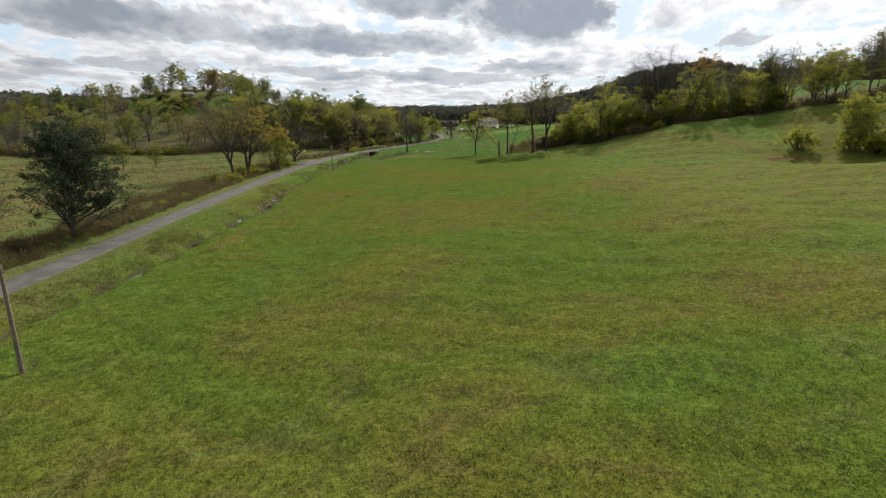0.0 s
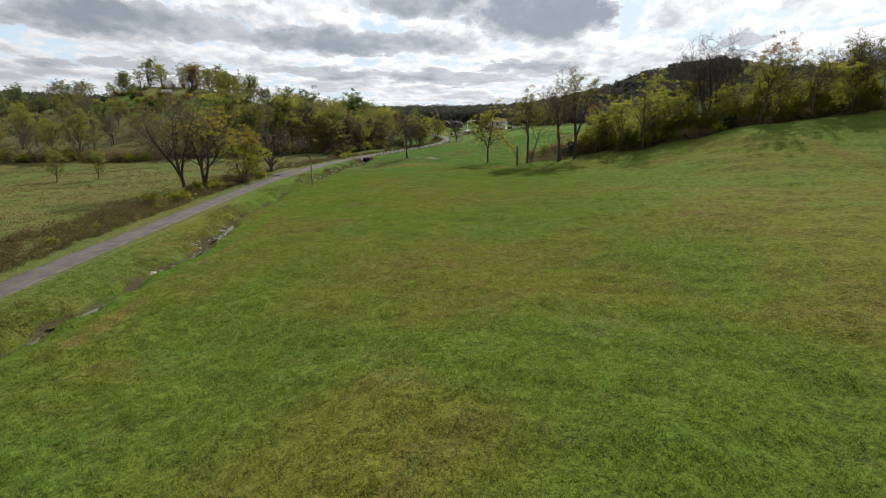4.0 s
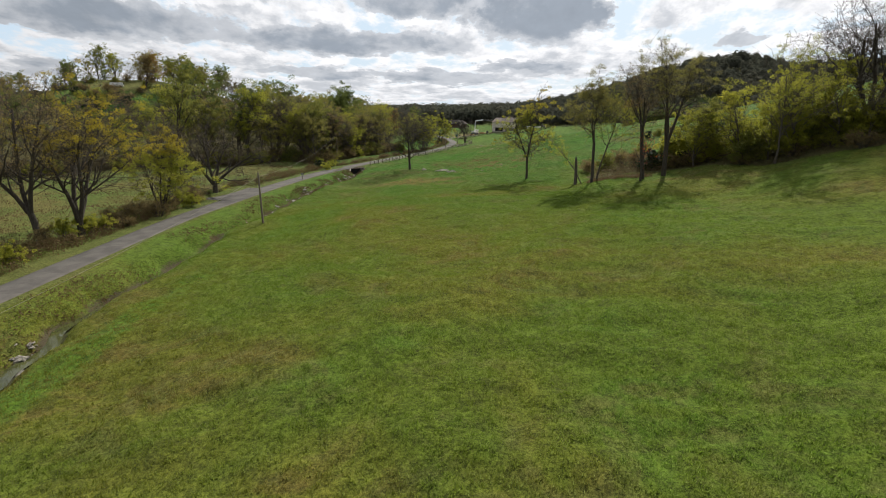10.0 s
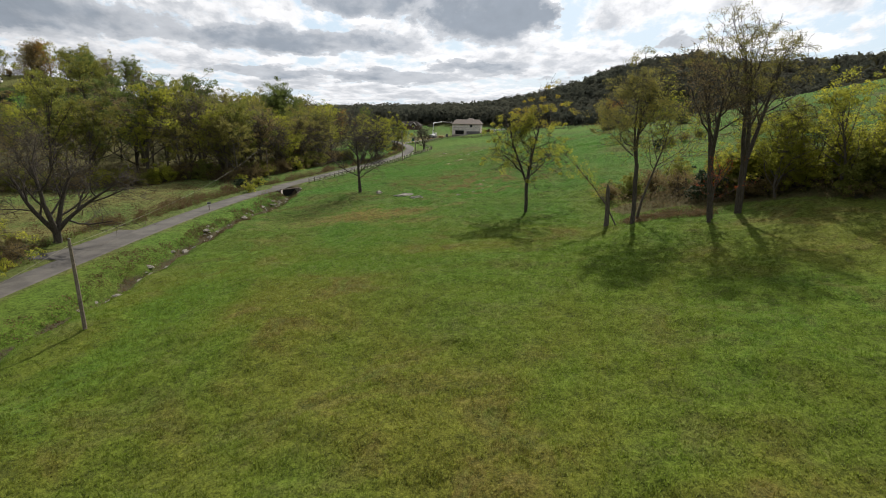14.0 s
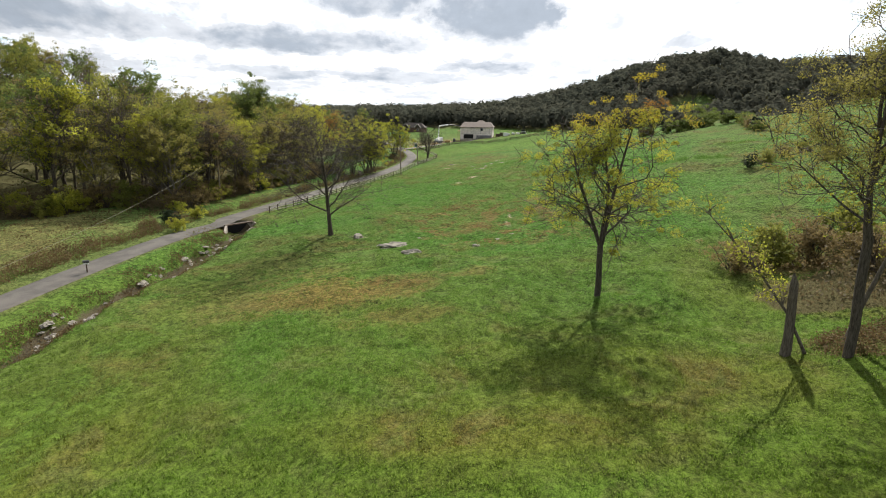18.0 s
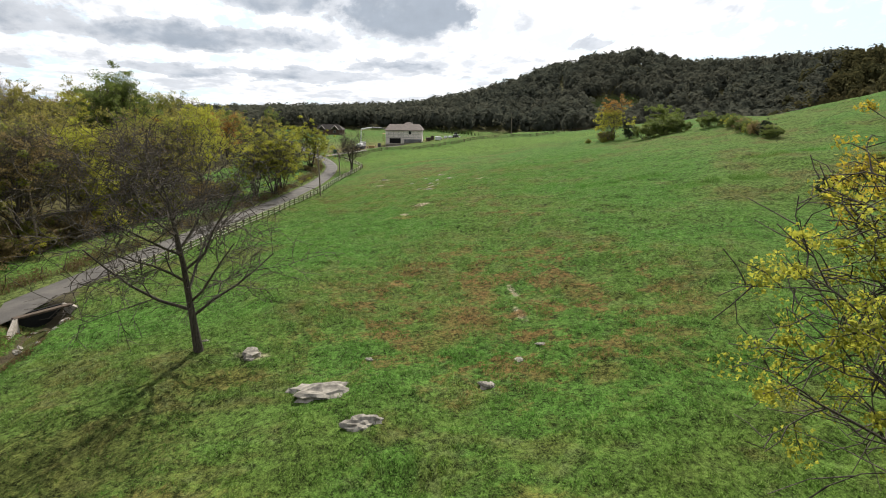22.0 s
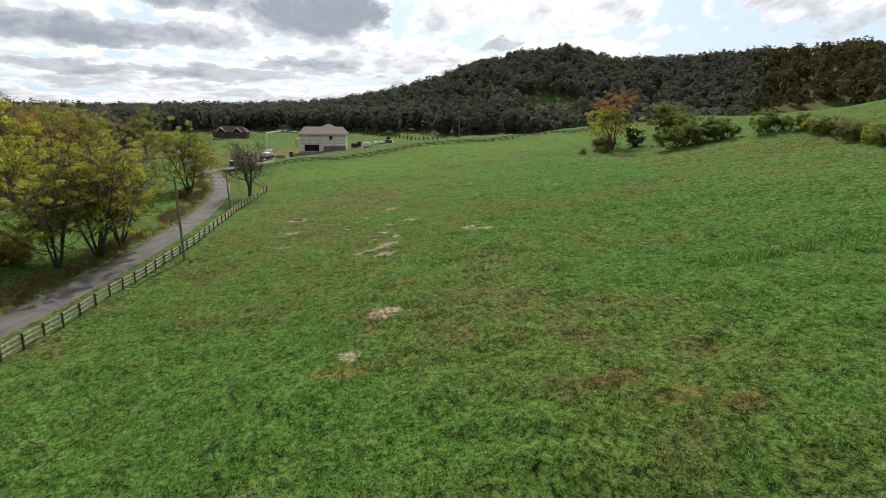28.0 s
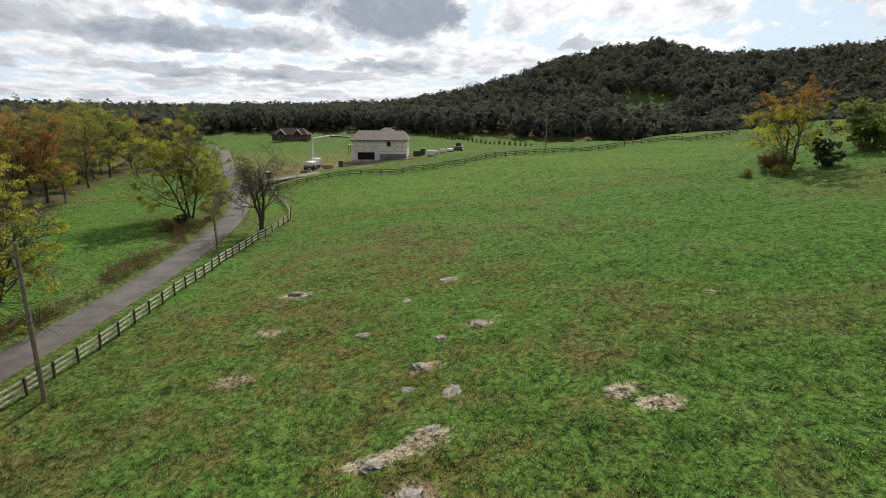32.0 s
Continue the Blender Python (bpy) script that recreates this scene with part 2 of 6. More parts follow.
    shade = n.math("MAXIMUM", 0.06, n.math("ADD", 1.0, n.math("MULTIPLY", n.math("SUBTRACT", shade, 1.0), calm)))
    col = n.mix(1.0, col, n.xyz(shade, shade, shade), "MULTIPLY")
    # wooded and distant ground: leaf litter
    att = n.add("ShaderNodeAttribute", attribute_name="litter").outputs["Fac"]
    col = n.mix(att, col, n.mix(d1, (0.050, 0.042, 0.022), (0.10, 0.078, 0.038)))
    mud = n.add("ShaderNodeAttribute", attribute_name="mud").outputs["Fac"]
    edge = n.step(n.math("ADD", mud, n.math("MULTIPLY", n.math("SUBTRACT", d1, 0.5), 0.9)), 0.42, 0.62)
    col = n.mix(edge, col, n.mix(d2, (0.030, 0.023, 0.016), (0.105, 0.080, 0.055)))
    rough = n.add("ShaderNodeAttribute", attribute_name="rough_field").outputs["Fac"]
    tan = n.mix(n.step(n.noise(pos, 0.08, 4.0), 0.42, 0.6), (0.13, 0.095, 0.042), (0.085, 0.105, 0.032))
    col = n.mix(n.math("MULTIPLY", rough, 0.7), col, n.mix(1.0, tan, n.xyz(shade, shade, shade), "MULTIPLY"))
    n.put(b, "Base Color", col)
    b.inputs["Sheen Weight"].default_value, b.inputs["Sheen Roughness"].default_value = 0.13, 0.5
    b.inputs["Sheen Tint"].default_value = (0.55, 0.75, 0.25, 1.0)
    relief(n, b, dd, 0.9, 0.22)
    return m


def make_blades():
    m, n, b = material("grass_blades", 0.9, 0.06)
    g = n.add("ShaderNodeNewGeometry")
    pos = g.outputs["Position"]
    col = field_colour(n, pos)
    r = g.outputs["Random Per Island"]
    k = n.add("ShaderNodeMapRange", {0: n.math("POWER", r, 1.6), 1: 0.0, 2: 1.0, 3: 0.78, 4: 1.55}).outputs[0]
    pale = n.mix(n.step(r, 0.55, 1.0), col, n.mix(1.0, col, (1.05, 1.05, 1.35), "MULTIPLY"))
    col = n.mix(1.0, pale, n.xyz(k, k, k), "MULTIPLY")
    # bleached blades up in the pasture
    high = n.step(n.add("ShaderNodeSeparateXYZ", {0: pos}).outputs[1], 80.0, 140.0)
    col = n.mix(n.math("MULTIPLY", n.step(r, 0.6, 0.9), 0.6), col, n.mix(high, (0.150, 0.165, 0.055), (0.20, 0.25, 0.125)))
    n.put(b, "Base Color", col)
    # soft blades shade like the sward that they belong to
    up = n.add("ShaderNodeVectorMath", {0: g.outputs["Normal"], 1: (0.0, 0.0, 1.3)}).outputs[0]
    up = n.add("ShaderNodeVectorMath", {0: up}, operation="NORMALIZE").outputs[0]
    n.put(b, "Normal", up)
    t = n.add("ShaderNodeBsdfTranslucent", {"Color": n.mix(1.0, col, (1.35, 1.5, 1.3), "MULTIPLY")})
    mix = n.add("ShaderNodeMixShader", {0: 0.75, 1: b.outputs[0], 2: t.outputs[0]})
    out = [k for k in n.t.nodes if k.type == "OUTPUT_MATERIAL"][0]
    n.put(out, 0, mix)
    return m


def leafy(name, a, c, through_leaf=0.4, patch=0.35, gloss=0.08, spread=0.2, calm=0.8):
    """Foliage between two colours: by leaf, by part of the crown, by tree."""
    m, n, b = material(name, 0.7, gloss)
    g = n.add("ShaderNodeNewGeometry")
    info = n.add("ShaderNodeObjectInfo").outputs["Random"]
    big = n.noise(n.add("ShaderNodeTexCoord").outputs["Object"], patch, 3.0)
    f = n.math("ADD", n.math("MULTIPLY", g.outputs["Random Per Island"], 0.28),
               n.math("ADD", n.math("MULTIPLY", n.step(big, 0.35, 0.65), 0.4), n.math("MULTIPLY", info, 0.25)))
    col = n.mix(f, a, c)
    k = n.add("ShaderNodeMapRange", {0: g.outputs["Random Per Island"], 1: 0.0, 2: 1.0, 3: 1 - spread, 4: 1 + spread}).outputs[0]
    col = n.mix(1.0, col, n.xyz(k, k, k), "MULTIPLY")
    n.put(b, "Base Color", col)
    if calm:
        up = n.add("ShaderNodeVectorMath", {0: g.outputs["Normal"], 1: (0.0, 0.0, calm)}).outputs[0]
        n.put(b, "Normal", n.add("ShaderNodeVectorMath", {0: up}, operation="NORMALIZE").outputs[0])
    t = n.add("ShaderNodeBsdfTranslucent", {"Color": col})
    mix = n.add("ShaderNodeMixShader", {0: through_leaf, 1: b.outputs[0], 2: t.outputs[0]})
    out = [k for k in n.t.nodes if k.type == "OUTPUT_MATERIAL"][0]
    n.put(out, 0, mix)
    return m


def bark(name, a, c):
    m, n, b = material(name, 0.95, 0.2)
    pos = n.add("ShaderNodeTexCoord").outputs["Object"]
    st = n.add("ShaderNodeVectorMath", {0: pos, 1: (6.0, 6.0, 1.0)}, operation="MULTIPLY").outputs[0]
    v = n.noise(st, 2.2, 6.0, 0.65)
    n.put(b, "Base Color", n.mix(n.step(v, 0.3, 0.7), a, c))
    relief(n, b, v, 0.8, 0.05)
    return m


# bare rock, rusty patches, painted cloud shadow: x, y, half sizes, colour, strength
STONE, RUST, LUSH, SOIL = (0.29, 0.24, 0.175), (0.125, 0.075, 0.025), (0.055, 0.135, 0.012), (0.115, 0.060, 0.024)
BARE_AND_SHADED = [
    (-9.9, 97.0, 8.5, 5.0, (0.15, 0.092, 0.030), 0.75), (-20.0, 99.0, 8.0, 8.0, (0.112, 0.090, 0.028), 0.65), (-17.0, 110.0, 7.0, 6.0, (0.105, 0.088, 0.028), 0.5),
    (3.0, 336.0, 12.0, 9.0, (0.13, 0.088, 0.05), 0.85), (20.0, 352.0, 60.0, 18.0, (0.108, 0.104, 0.036), 0.6), (-2.6, 97.6, 4.5, 3.0, RUST, 0.5), (-2.0, 90.0, 5.0, 2.4, RUST, 0.5),
    (-11.5, 104.6, 4.5, 2.5, RUST, 0.5), (-1.5, 100.5, 4.0, 2.2, SOIL, 0.5), (-22.0, 85.0, 2.2, 1.5, RUST, 0.6),
    (6.6, 123.4, 2.6, 4.0, SOIL, 0.7), (9.0, 129.5, 1.5, 4.0, SOIL, 0.6), (3.3, 120.0, 3.0, 2.0, SOIL, 0.5), (5.0, 100.5, 3.0, 2.0, RUST, 0.5),
    (16.9, 126.0, 1.6, 4.0, SOIL, 0.6), (12.7, 111.5, 1.4, 1.4, SOIL, 0.5), (16.6, 137.0, 2.5, 1.5, RUST, 0.5), (-10.5, 118.0, 3.0, 1.5, RUST, 0.5),
    (17.6, 155.4, 2.2, 0.8, SOIL, 0.75), (21.5, 151.0, 1.6, 0.9, SOIL, 0.6), (19.8, 152.8, 1.4, 0.8, RUST, 0.6), (5.4, 164.5, 2.4, 1.2, RUST, 0.6),
    (12.6, 191.1, 2.1, 0.8, STONE, 1.0), (14.2, 191.6, 1.3, 1.1, STONE, 1.0), (13.1, 188.0, 1.0, 0.8, STONE, 1.0), (23.5, 192.2, 0.9, 0.7, STONE, 1.0),
    (24.5, 190.4, 1.1, 0.8, STONE, 1.0), (3.9, 204.1, 1.3, 1.0, STONE, 0.8), (5.3, 211.6, 1.4, 0.8, STONE, 0.8), (6.9, 220.1, 1.3, 1.2, STONE, 0.8),
    (15.4, 200.1, 1.1, 0.6, STONE, 0.9), (20.1, 218.0, 1.3, 0.8, STONE, 0.8), (9.8, 171.9, 1.5, 0.8, STONE, 1.0), (6.2, 166.3, 0.7, 0.7, STONE, 0.8),
    (10.7, 122.6, 0.4, 1.4, STONE, 0.9), (11.8, 128.4, 0.3, 1.4, STONE, 0.9), (34.7, 201.7, 0.7, 0.5, STONE, 0.8), (-9.1, 121.2, 1.3, 0.8, STONE, 0.6),
    (20.0, 205.2, 1.2, 0.6, STONE, 0.8), (7.2, 206.5, 1.0, 2.2, SOIL, 0.5), (18.0, 222.0, 5.0, 4.0, RUST, 0.3),
    (78.0, 11.0, 5.0, 2.6, SOIL, 0.85), (74.0, 27.0, 2.2, 12.0, RUST, 0.5), (-24.4, -10.0, 2.4, 40.0, LUSH, 0.7), (-21.3, -8.0, 0.9, 9.0, RUST, 0.7), (-20.0, -34.0, 1.2, 7.0, RUST, 0.6), (-22.5, 70.0, 3.5, 40.0, LUSH, 0.35),
    (28.5, 79.0, 5.0, 2.2, (0.12, 0.085, 0.042), 0.7), (38.0, 95.5, 10.0, 2.2, (0.11, 0.058, 0.028), 0.8),
    (10.0, 372.0, 90.0, 50.0, (0.125, 0.118, 0.038), 0.7), (4.0, 336.0, 15.0, 9.5, (0.16, 0.105, 0.06), 1.0), (12.0, 331.0, 13.0, 6.0, (0.20, 0.15, 0.105), 0.9), (24.0, 331.0, 14.0, 3.5, (0.16, 0.12, 0.08), 0.8),
    # last in this row: cloud shadow on the ridge clearing, painted as darker grass
    (21.0, 256.0, 16.0, 2.2, RUST, 0.55), (44.0, 251.0, 12.0, 2.0, RUST, 0.5), (45.0, 282.0, 60.0, 26.0, (0.085, 0.150, 0.022), 0.75), (213.0, 541.0, 34.0, 50.0, (0.036, 0.052, 0.022), 0.95),
    (-150.0, 234.0, 30.0, 20.0, (0.13, 0.105, 0.045), 0.8), (60.0, 120.0, 9.0, 14.0, (0.07, 0.112, 0.02), 0.4), (-28.0, 262.0, 8.0, 40.0, (0.055, 0.13, 0.018), 0.8),
]
M = {
    "turf": make_turf(), "blade": make_blades(),
    "asphalt": None, "gravel": plain("pale_gravel", (0.165, 0.145, 0.12), 0.95, grain=14, vary=0.4, bump=0.03),
    "bark_dark": bark("dark_bark", (0.040, 0.033, 0.027), (0.12, 0.102, 0.082)),
    "bark_grey": bark("grey_bark", (0.062, 0.053, 0.041), (0.175, 0.15, 0.12)),
    "leaf_gold": leafy("golden_leaves", (0.27, 0.23, 0.028), (0.46, 0.36, 0.04), 0.6),
    "leaf_yg": leafy("yellow_green_leaves", (0.22, 0.25, 0.036), (0.42, 0.40, 0.055), 0.68),
    "leaf_wood": leafy("dull_olive_leaves", (0.16, 0.16, 0.045), (0.32, 0.28, 0.07), 0.6),
    "leaf_green": leafy("olive_green_leaves", (0.14, 0.165, 0.038), (0.30, 0.29, 0.058), 0.62),
    "leaf_deep": leafy("deep_green_leaves", (0.09, 0.125, 0.036), (0.19, 0.225, 0.052), 0.6),
    "leaf_rust": leafy("rusty_orange_leaves", (0.20, 0.125, 0.035), (0.37, 0.19, 0.045), 0.55),
    "leaf_brown": leafy("brown_leaves", (0.165, 0.125, 0.055), (0.29, 0.22, 0.09), 0.5),
    "leaf_dark": leafy("dark_cedar_needles", (0.018, 0.034, 0.014), (0.045, 0.066, 0.026), 0.2),
    "leaf_red": leafy("scarlet_creeper_leaves", (0.35, 0.06, 0.02), (0.55, 0.12, 0.03), 0.45),
    "weed": leafy("dry_weeds", (0.080, 0.054, 0.024), (0.165, 0.116, 0.052), 0.35, 0.2),
    "brush": leafy("dark_brush", (0.085, 0.066, 0.036), (0.17, 0.135, 0.066), 0.45, 0.2),
    "far_autumn": leafy("distant_autumn_woodland", (0.055, 0.064, 0.030), (0.11, 0.092, 0.040), 0.35, 0.03, 0.0, 0.2, 0.2),
    "weed_green": leafy("green_weeds", (0.085, 0.125, 0.026), (0.165, 0.20, 0.05), 0.4, 0.2),
    # colour lifted and greyed to stand in for haze over the far ridges
    "far_leaf": leafy("distant_woodland", (0.076, 0.086, 0.066), (0.115, 0.112, 0.082), 0.45, 0.012, 0.0, 0.03, 1.3),
    "stone": plain("grey_brown_limestone", (0.26, 0.235, 0.195), 0.95, grain=5, vary=0.4, bump=0.06),
    "wood_post": plain("weathered_brown_timber", (0.085, 0.060, 0.042), 0.9, grain=10, vary=0.4, bump=0.01),
    "rail": plain("silvered_fence_boards", (0.58, 0.52, 0.43), 0.9, grain=8, vary=0.35, bump=0.006),
    "pole": plain("utility_pole_timber", (0.21, 0.17, 0.13), 0.9, grain=6, vary=0.35, bump=0.01),
    "wire": plain("black_cable", (0.16, 0.15, 0.10), 0.6, grain=3),
    "concrete": plain("stained_concrete", (0.33, 0.29, 0.24), 0.9, grain=4, vary=0.35, bump=0.02),
    "black": plain("dark_void", (0.012, 0.012, 0.012), 0.9),
    "roof": plain("brown_grey_shingles", (0.125, 0.098, 0.083), 0.9, grain=9, vary=0.3, bump=0.02),
    "roof_dark": plain("dark_brown_shingles", (0.055, 0.045, 0.04), 0.95, grain=9, vary=0.3, bump=0.02),
    "wrap": plain("pale_house_wrap", (0.78, 0.71, 0.66), 0.7, grain=1.5, vary=0.14),
    "block": plain("grey_stone_veneer", (0.21, 0.20, 0.20), 0.9, grain=6, vary=0.4, bump=0.03),
    "white": plain("white_paint", (0.75, 0.75, 0.74), 0.45, grain=2, vary=0.08),
    "steel": plain("dark_steel", (0.10, 0.10, 0.105), 0.5, 0.4, grain=6),
    "green_plastic": plain("teal_plastic", (0.02, 0.13, 0.11), 0.5, grain=2, vary=0.12),
    "rubber": plain("black_rubber", (0.02, 0.02, 0.02), 0.85),
    "yellow_wood": plain("fresh_lumber", (0.42, 0.28, 0.12), 0.8, grain=6),
    "glass": plain("dark_window_glass", (0.02, 0.025, 0.03), 0.08, grain=1, vary=0.1),
    "brick_dark": plain("dark_brick", (0.14, 0.085, 0.07), 0.9, grain=5, vary=0.3),
}


def make_asphalt():
    m, n, b = material("worn_asphalt", 0.92, 0.3)
    pos = n.add("ShaderNodeNewGeometry").outputs["Position"]
    a = n.noise(pos, 22.0, 4.0, 0.7)
    c = n.noise(pos, 0.35, 5.0, 0.6, 0.5)
    col = n.mix(n.step(c, 0.38, 0.62), (0.070, 0.063, 0.055), (0.115, 0.103, 0.09))
    col = n.mix(n.math("MULTIPLY", n.step(a, 0.45, 0.7), 0.4), col, (0.17, 0.155, 0.14))
    track = n.add("ShaderNodeAttribute", attribute_name="track").outputs["Fac"]
    col = n.mix(n.math("MULTIPLY", track, 0.35), col, (0.068, 0.063, 0.058))
    n.put(b, "Base Color", col)
    relief(n, b, a, 0.5, 0.01)
    return m


M["asphalt"] = make_asphalt()


def make_water():
    m, n, b = material("still_ditch_water", 0.06, 0.5)
    pos = n.add("ShaderNodeNewGeometry").outputs["Position"]
    n.put(b, "Base Color", n.mix(n.noise(pos, 0.8, 4.0), (0.025, 0.027, 0.02), (0.10, 0.11, 0.03)))
    relief(n, b, n.noise(pos, 6.0, 2.0), 0.08, 0.02)
    return m


M["water"] = make_water()


# ---- terrain ----
ROAD_Y = [-1500, -200, -80, -50, -20, 12, 57, 72, 90, 108, 124, 140, 160, 180, 202, 222, 237, 254, 272, 290, 302, 325, 345, 370, 430, 470, 520, 600, 1500]
ROAD_X = [-60, -38, -33, -34, -36.6, -38.6, -41.2, -40.7, -39.9, -38.4, -36.3, -32.6, -27, -21.5, -15, -10.7, -8.2, -6.7, -6.2, -8.2, -10.2,
          -15.2, -19.6, -24, -35, -50, -90, -170, -900]
DITCH_Y = [-1500, -200, -70, -27, -6, 6, 17, 46, 65, 95, 112, 125, 136, 146, 1500]
DITCH_X = [-52, -29, -25.6, -25.9, -26.4, -28.0, -30.9, -31.8, -32.2, -31.6, -30.0, -29.0, -29.0, -29.6, -29.6]
RIDGE_A = [-180, -60, -40, -12, -4, 4, 8, 12, 17, 21, 25, 30, 35, 41, 48, 55, 70, 90, 130, 180]
RIDGE_H = [15, 14, 8, 6, 8, 10, 14, 23, 38, 55, 67, 73, 58, 61, 66, 71, 70, 52, 25, 15]


def smooth(a, b, x):
    k = np.clip((x - a) / (b - a), 0, 1)
    return k * k * (3 - 2 * k)


def soft_curve(ys, xs):
    """A table turned into a rounded curve."""
    y = np.arange(-400, 800, 2.0)
    x = np.interp(y, ys, xs)
    kern = np.hanning(15)
    s = np.convolve(np.pad(x, 7, mode="edge"), kern / kern.sum(), mode="valid")
    return lambda q: np.where((np.asarray(q) > -380) & (np.asarray(q) < 780), np.interp(q, y, s), np.interp(q, ys, xs))


road_x = soft_curve(ROAD_Y, ROAD_X)
ditch_x = soft_curve(DITCH_Y, DITCH_X)
_rng = np.random.default_rng(5)
WAVES = [(_rng.uniform(0, 6.28), 2 * math.pi / length, _rng.uniform(0, 6.28), amp)
         for length, amp, many in ((38, 0.16, 4), (15, 0.07, 5), (6.5, 0.035, 6), (3.1, 0.02, 6)) for _ in range(many)]


def ripple(x, y):
    z = 0.0
    for a, k, ph, amp in WAVES:
        z = z + amp * np.sin(k * (x * math.cos(a) + y * math.sin(a)) + ph)
    return z


def ground(x, y):
    """Height of the land at x, y (numbers or arrays)."""
    x, y = np.asarray(x, float), np.asarray(y, float)
    u = x - road_x(y)
    s = smooth(80, 190, y)
    t = np.maximum(u - (15 - 7 * s), 0)
    t = np.where(t > 150, 150 + 30 * (1 - np.exp(-(t - 150) / 30)), t)
    curve = np.interp(y, [80, 190, 210, 245], [0.0005, 0.0003, 0.0003, 0.0])
    z = ((0.05 + 0.08 * s) * t + curve * t * t) * (1 - smooth(308, 420, y)) * (1 - 0.25 * smooth(235, 305, y) * smooth(40, 110, t))
    z = z + 4.5 * smooth(75, 118, u) * smooth(10, 55, y) * (1 - smooth(75, 140, y))
    z = z - 3.6 * np.exp(-((x - 86) / 16) ** 2 - ((y - 4) / 13) ** 2)
    # knoll with the farmstead and the rising woods across the lane
    z = z + 27 * np.exp(-((x + 152) / 70) ** 2 - ((y - 248) / 66) ** 2) * smooth(4, 60, -u)
    z = z + 7 * smooth(90, 260, -u)
    # the wooded ridge all round
    r, a = np.hypot(x, y - 150), np.degrees(np.arctan2(x, y - 150))
    z = z + np.interp(a, RIDGE_A, RIDGE_H) * smooth(330, 690, r)
    flat = smooth(2.0, 6.0, np.abs(u))
    z = z * flat + ripple(x, y) * smooth(2.2, 9.0, np.abs(u)) * (1 + 2 * smooth(200, 700, r))
    # the wet ditch along the lane
    d = x - ditch_x(y)
    live = 1 - smooth(136, 140, y)
    wob = 0.35 * np.sin(y * 0.9) + 0.3 * np.sin(y * 0.37 + 1)
    z = z - live * (1.3 * np.exp(-((d + wob) / 1.35) ** 2) + 0.6 * np.exp(-(d / 3.8) ** 2))
    mouth = np.exp(-((x + 30.0) / 1.9) ** 4 - ((y - 137.2) / 2.3) ** 4)
    z = np.minimum(z, z * (1 - mouth) - 1.9 * mouth)
    return z - 0.05 * (1 - smooth(1.6, 2.4, np.abs(u)))


def gz(x, y):
    return float(ground(x, y))


def lattice(seed, cell):
    """Smooth random hummocks of about one cell across."""
    table = np.random.default_rng(seed).random((256, 256))

    def at(x, y):
        u, v = np.asarray(x, float) / cell, np.asarray(y, float) / cell
        i, j = np.floor(u).astype(int), np.floor(v).astype(int)
        f, g = u - i, v - j
        f, g = f * f * (3 - 2 * f), g * g * (3 - 2 * g)
        i0, i1, j0, j1 = i % 256, (i + 1) % 256, j % 256, (j + 1) % 256
        return (table[i0, j0] * (1 - f) + table[i1, j0] * f) * (1 - g) + (table[i0, j1] * (1 - f) + table[i1, j1] * f) * g

    return at


HUMMOCK = [(lattice(61, 0.85), 0.15), (lattice(62, 1.3), 0.08), (lattice(63, 2.9), 0.07)]


def tussocks(x, y):
    """Height of the tufted sward above the plain lie of the land."""
    x, y = np.asarray(x, float), np.asarray(y, float)
    turn_x, turn_y = 0.94 * x + 0.34 * y, -0.34 * x + 0.94 * y
    z = sum(amp * (f(turn_x + 3.1 * k, turn_y) - 0.5) for k, (f, amp) in enumerate(HUMMOCK))
    u = x - road_x(y)
    keep = smooth(3.0, 5.0, u) * smooth(0.8, 2.2, np.abs(x - ditch_x(y))) * (1 - smooth(190, 225, y)) * (1 - smooth(40, 62, x)) * smooth(-108, -92, y)
    z = z * keep * (0.6 + 0.75 * smooth(60, 110, y))
    # slumped ledges across the upper slope
    for foot, deep in ((np.interp(x, [28, 43, 50, 60, 75], [157.5, 154, 152, 151.5, 150]), 0.34), (np.interp(x, [35, 40, 56, 72], [167, 165.6, 160.5, 161]), 0.26)):
        z = z - deep * np.exp(-((y - foot - 0.5 * np.sin(x * 0.9)) / 1.1) ** 2) * (0.5 + 0.5 * np.sin(x * 0.55 + deep * 9)) * smooth(28, 36, x) * (1 - smooth(66, 76, x))
    return z


def mesh_from(name, verts, faces, mats, smooth_faces=False, face_mat=None):
    """A mesh from arrays of vertices and of faces that all have as many corners."""
    verts, faces = np.asarray(verts, np.float32), np.asarray(faces, np.int32)
    me = bpy.data.meshes.new(name)
    me.vertices.add(len(verts))
    me.vertices.foreach_set("co", verts.ravel())
    n, k = faces.shape
    me.loops.add(n * k)
    me.loops.foreach_set("vertex_index", faces.ravel())
    me.polygons.add(n)
    me.polygons.foreach_set("loop_start", np.arange(n, dtype=np.int32) * k)
    for m in mats:
        me.materials.append(m)
    if face_mat is not None:
        me.polygons.foreach_set("material_index", np.asarray(face_mat, np.int32))
    me.polygons.foreach_set("use_smooth", np.full(n, smooth_faces))
    me.update(calc_edges=True)
    return me


def paint(me, name, values):
    me.attributes.new(name, "FLOAT", "POINT").data.foreach_set("value", np.asarray(values, np.float32))


def spaced(*runs):
    """Grid lines: (from, to, step) runs joined, then growing steps out to 3 km."""
    line = np.unique(np.round(np.concatenate([np.arange(a, b, st) for a, b, st in runs]), 3))
    out, st = [], 2.0
    lo, hi = line[0], line[-1]
    while hi < 3200:
        st *= 1.12
        lo, hi = lo - st, hi + st
        out += [lo, hi]
    return np.sort(np.concatenate([line, out]))


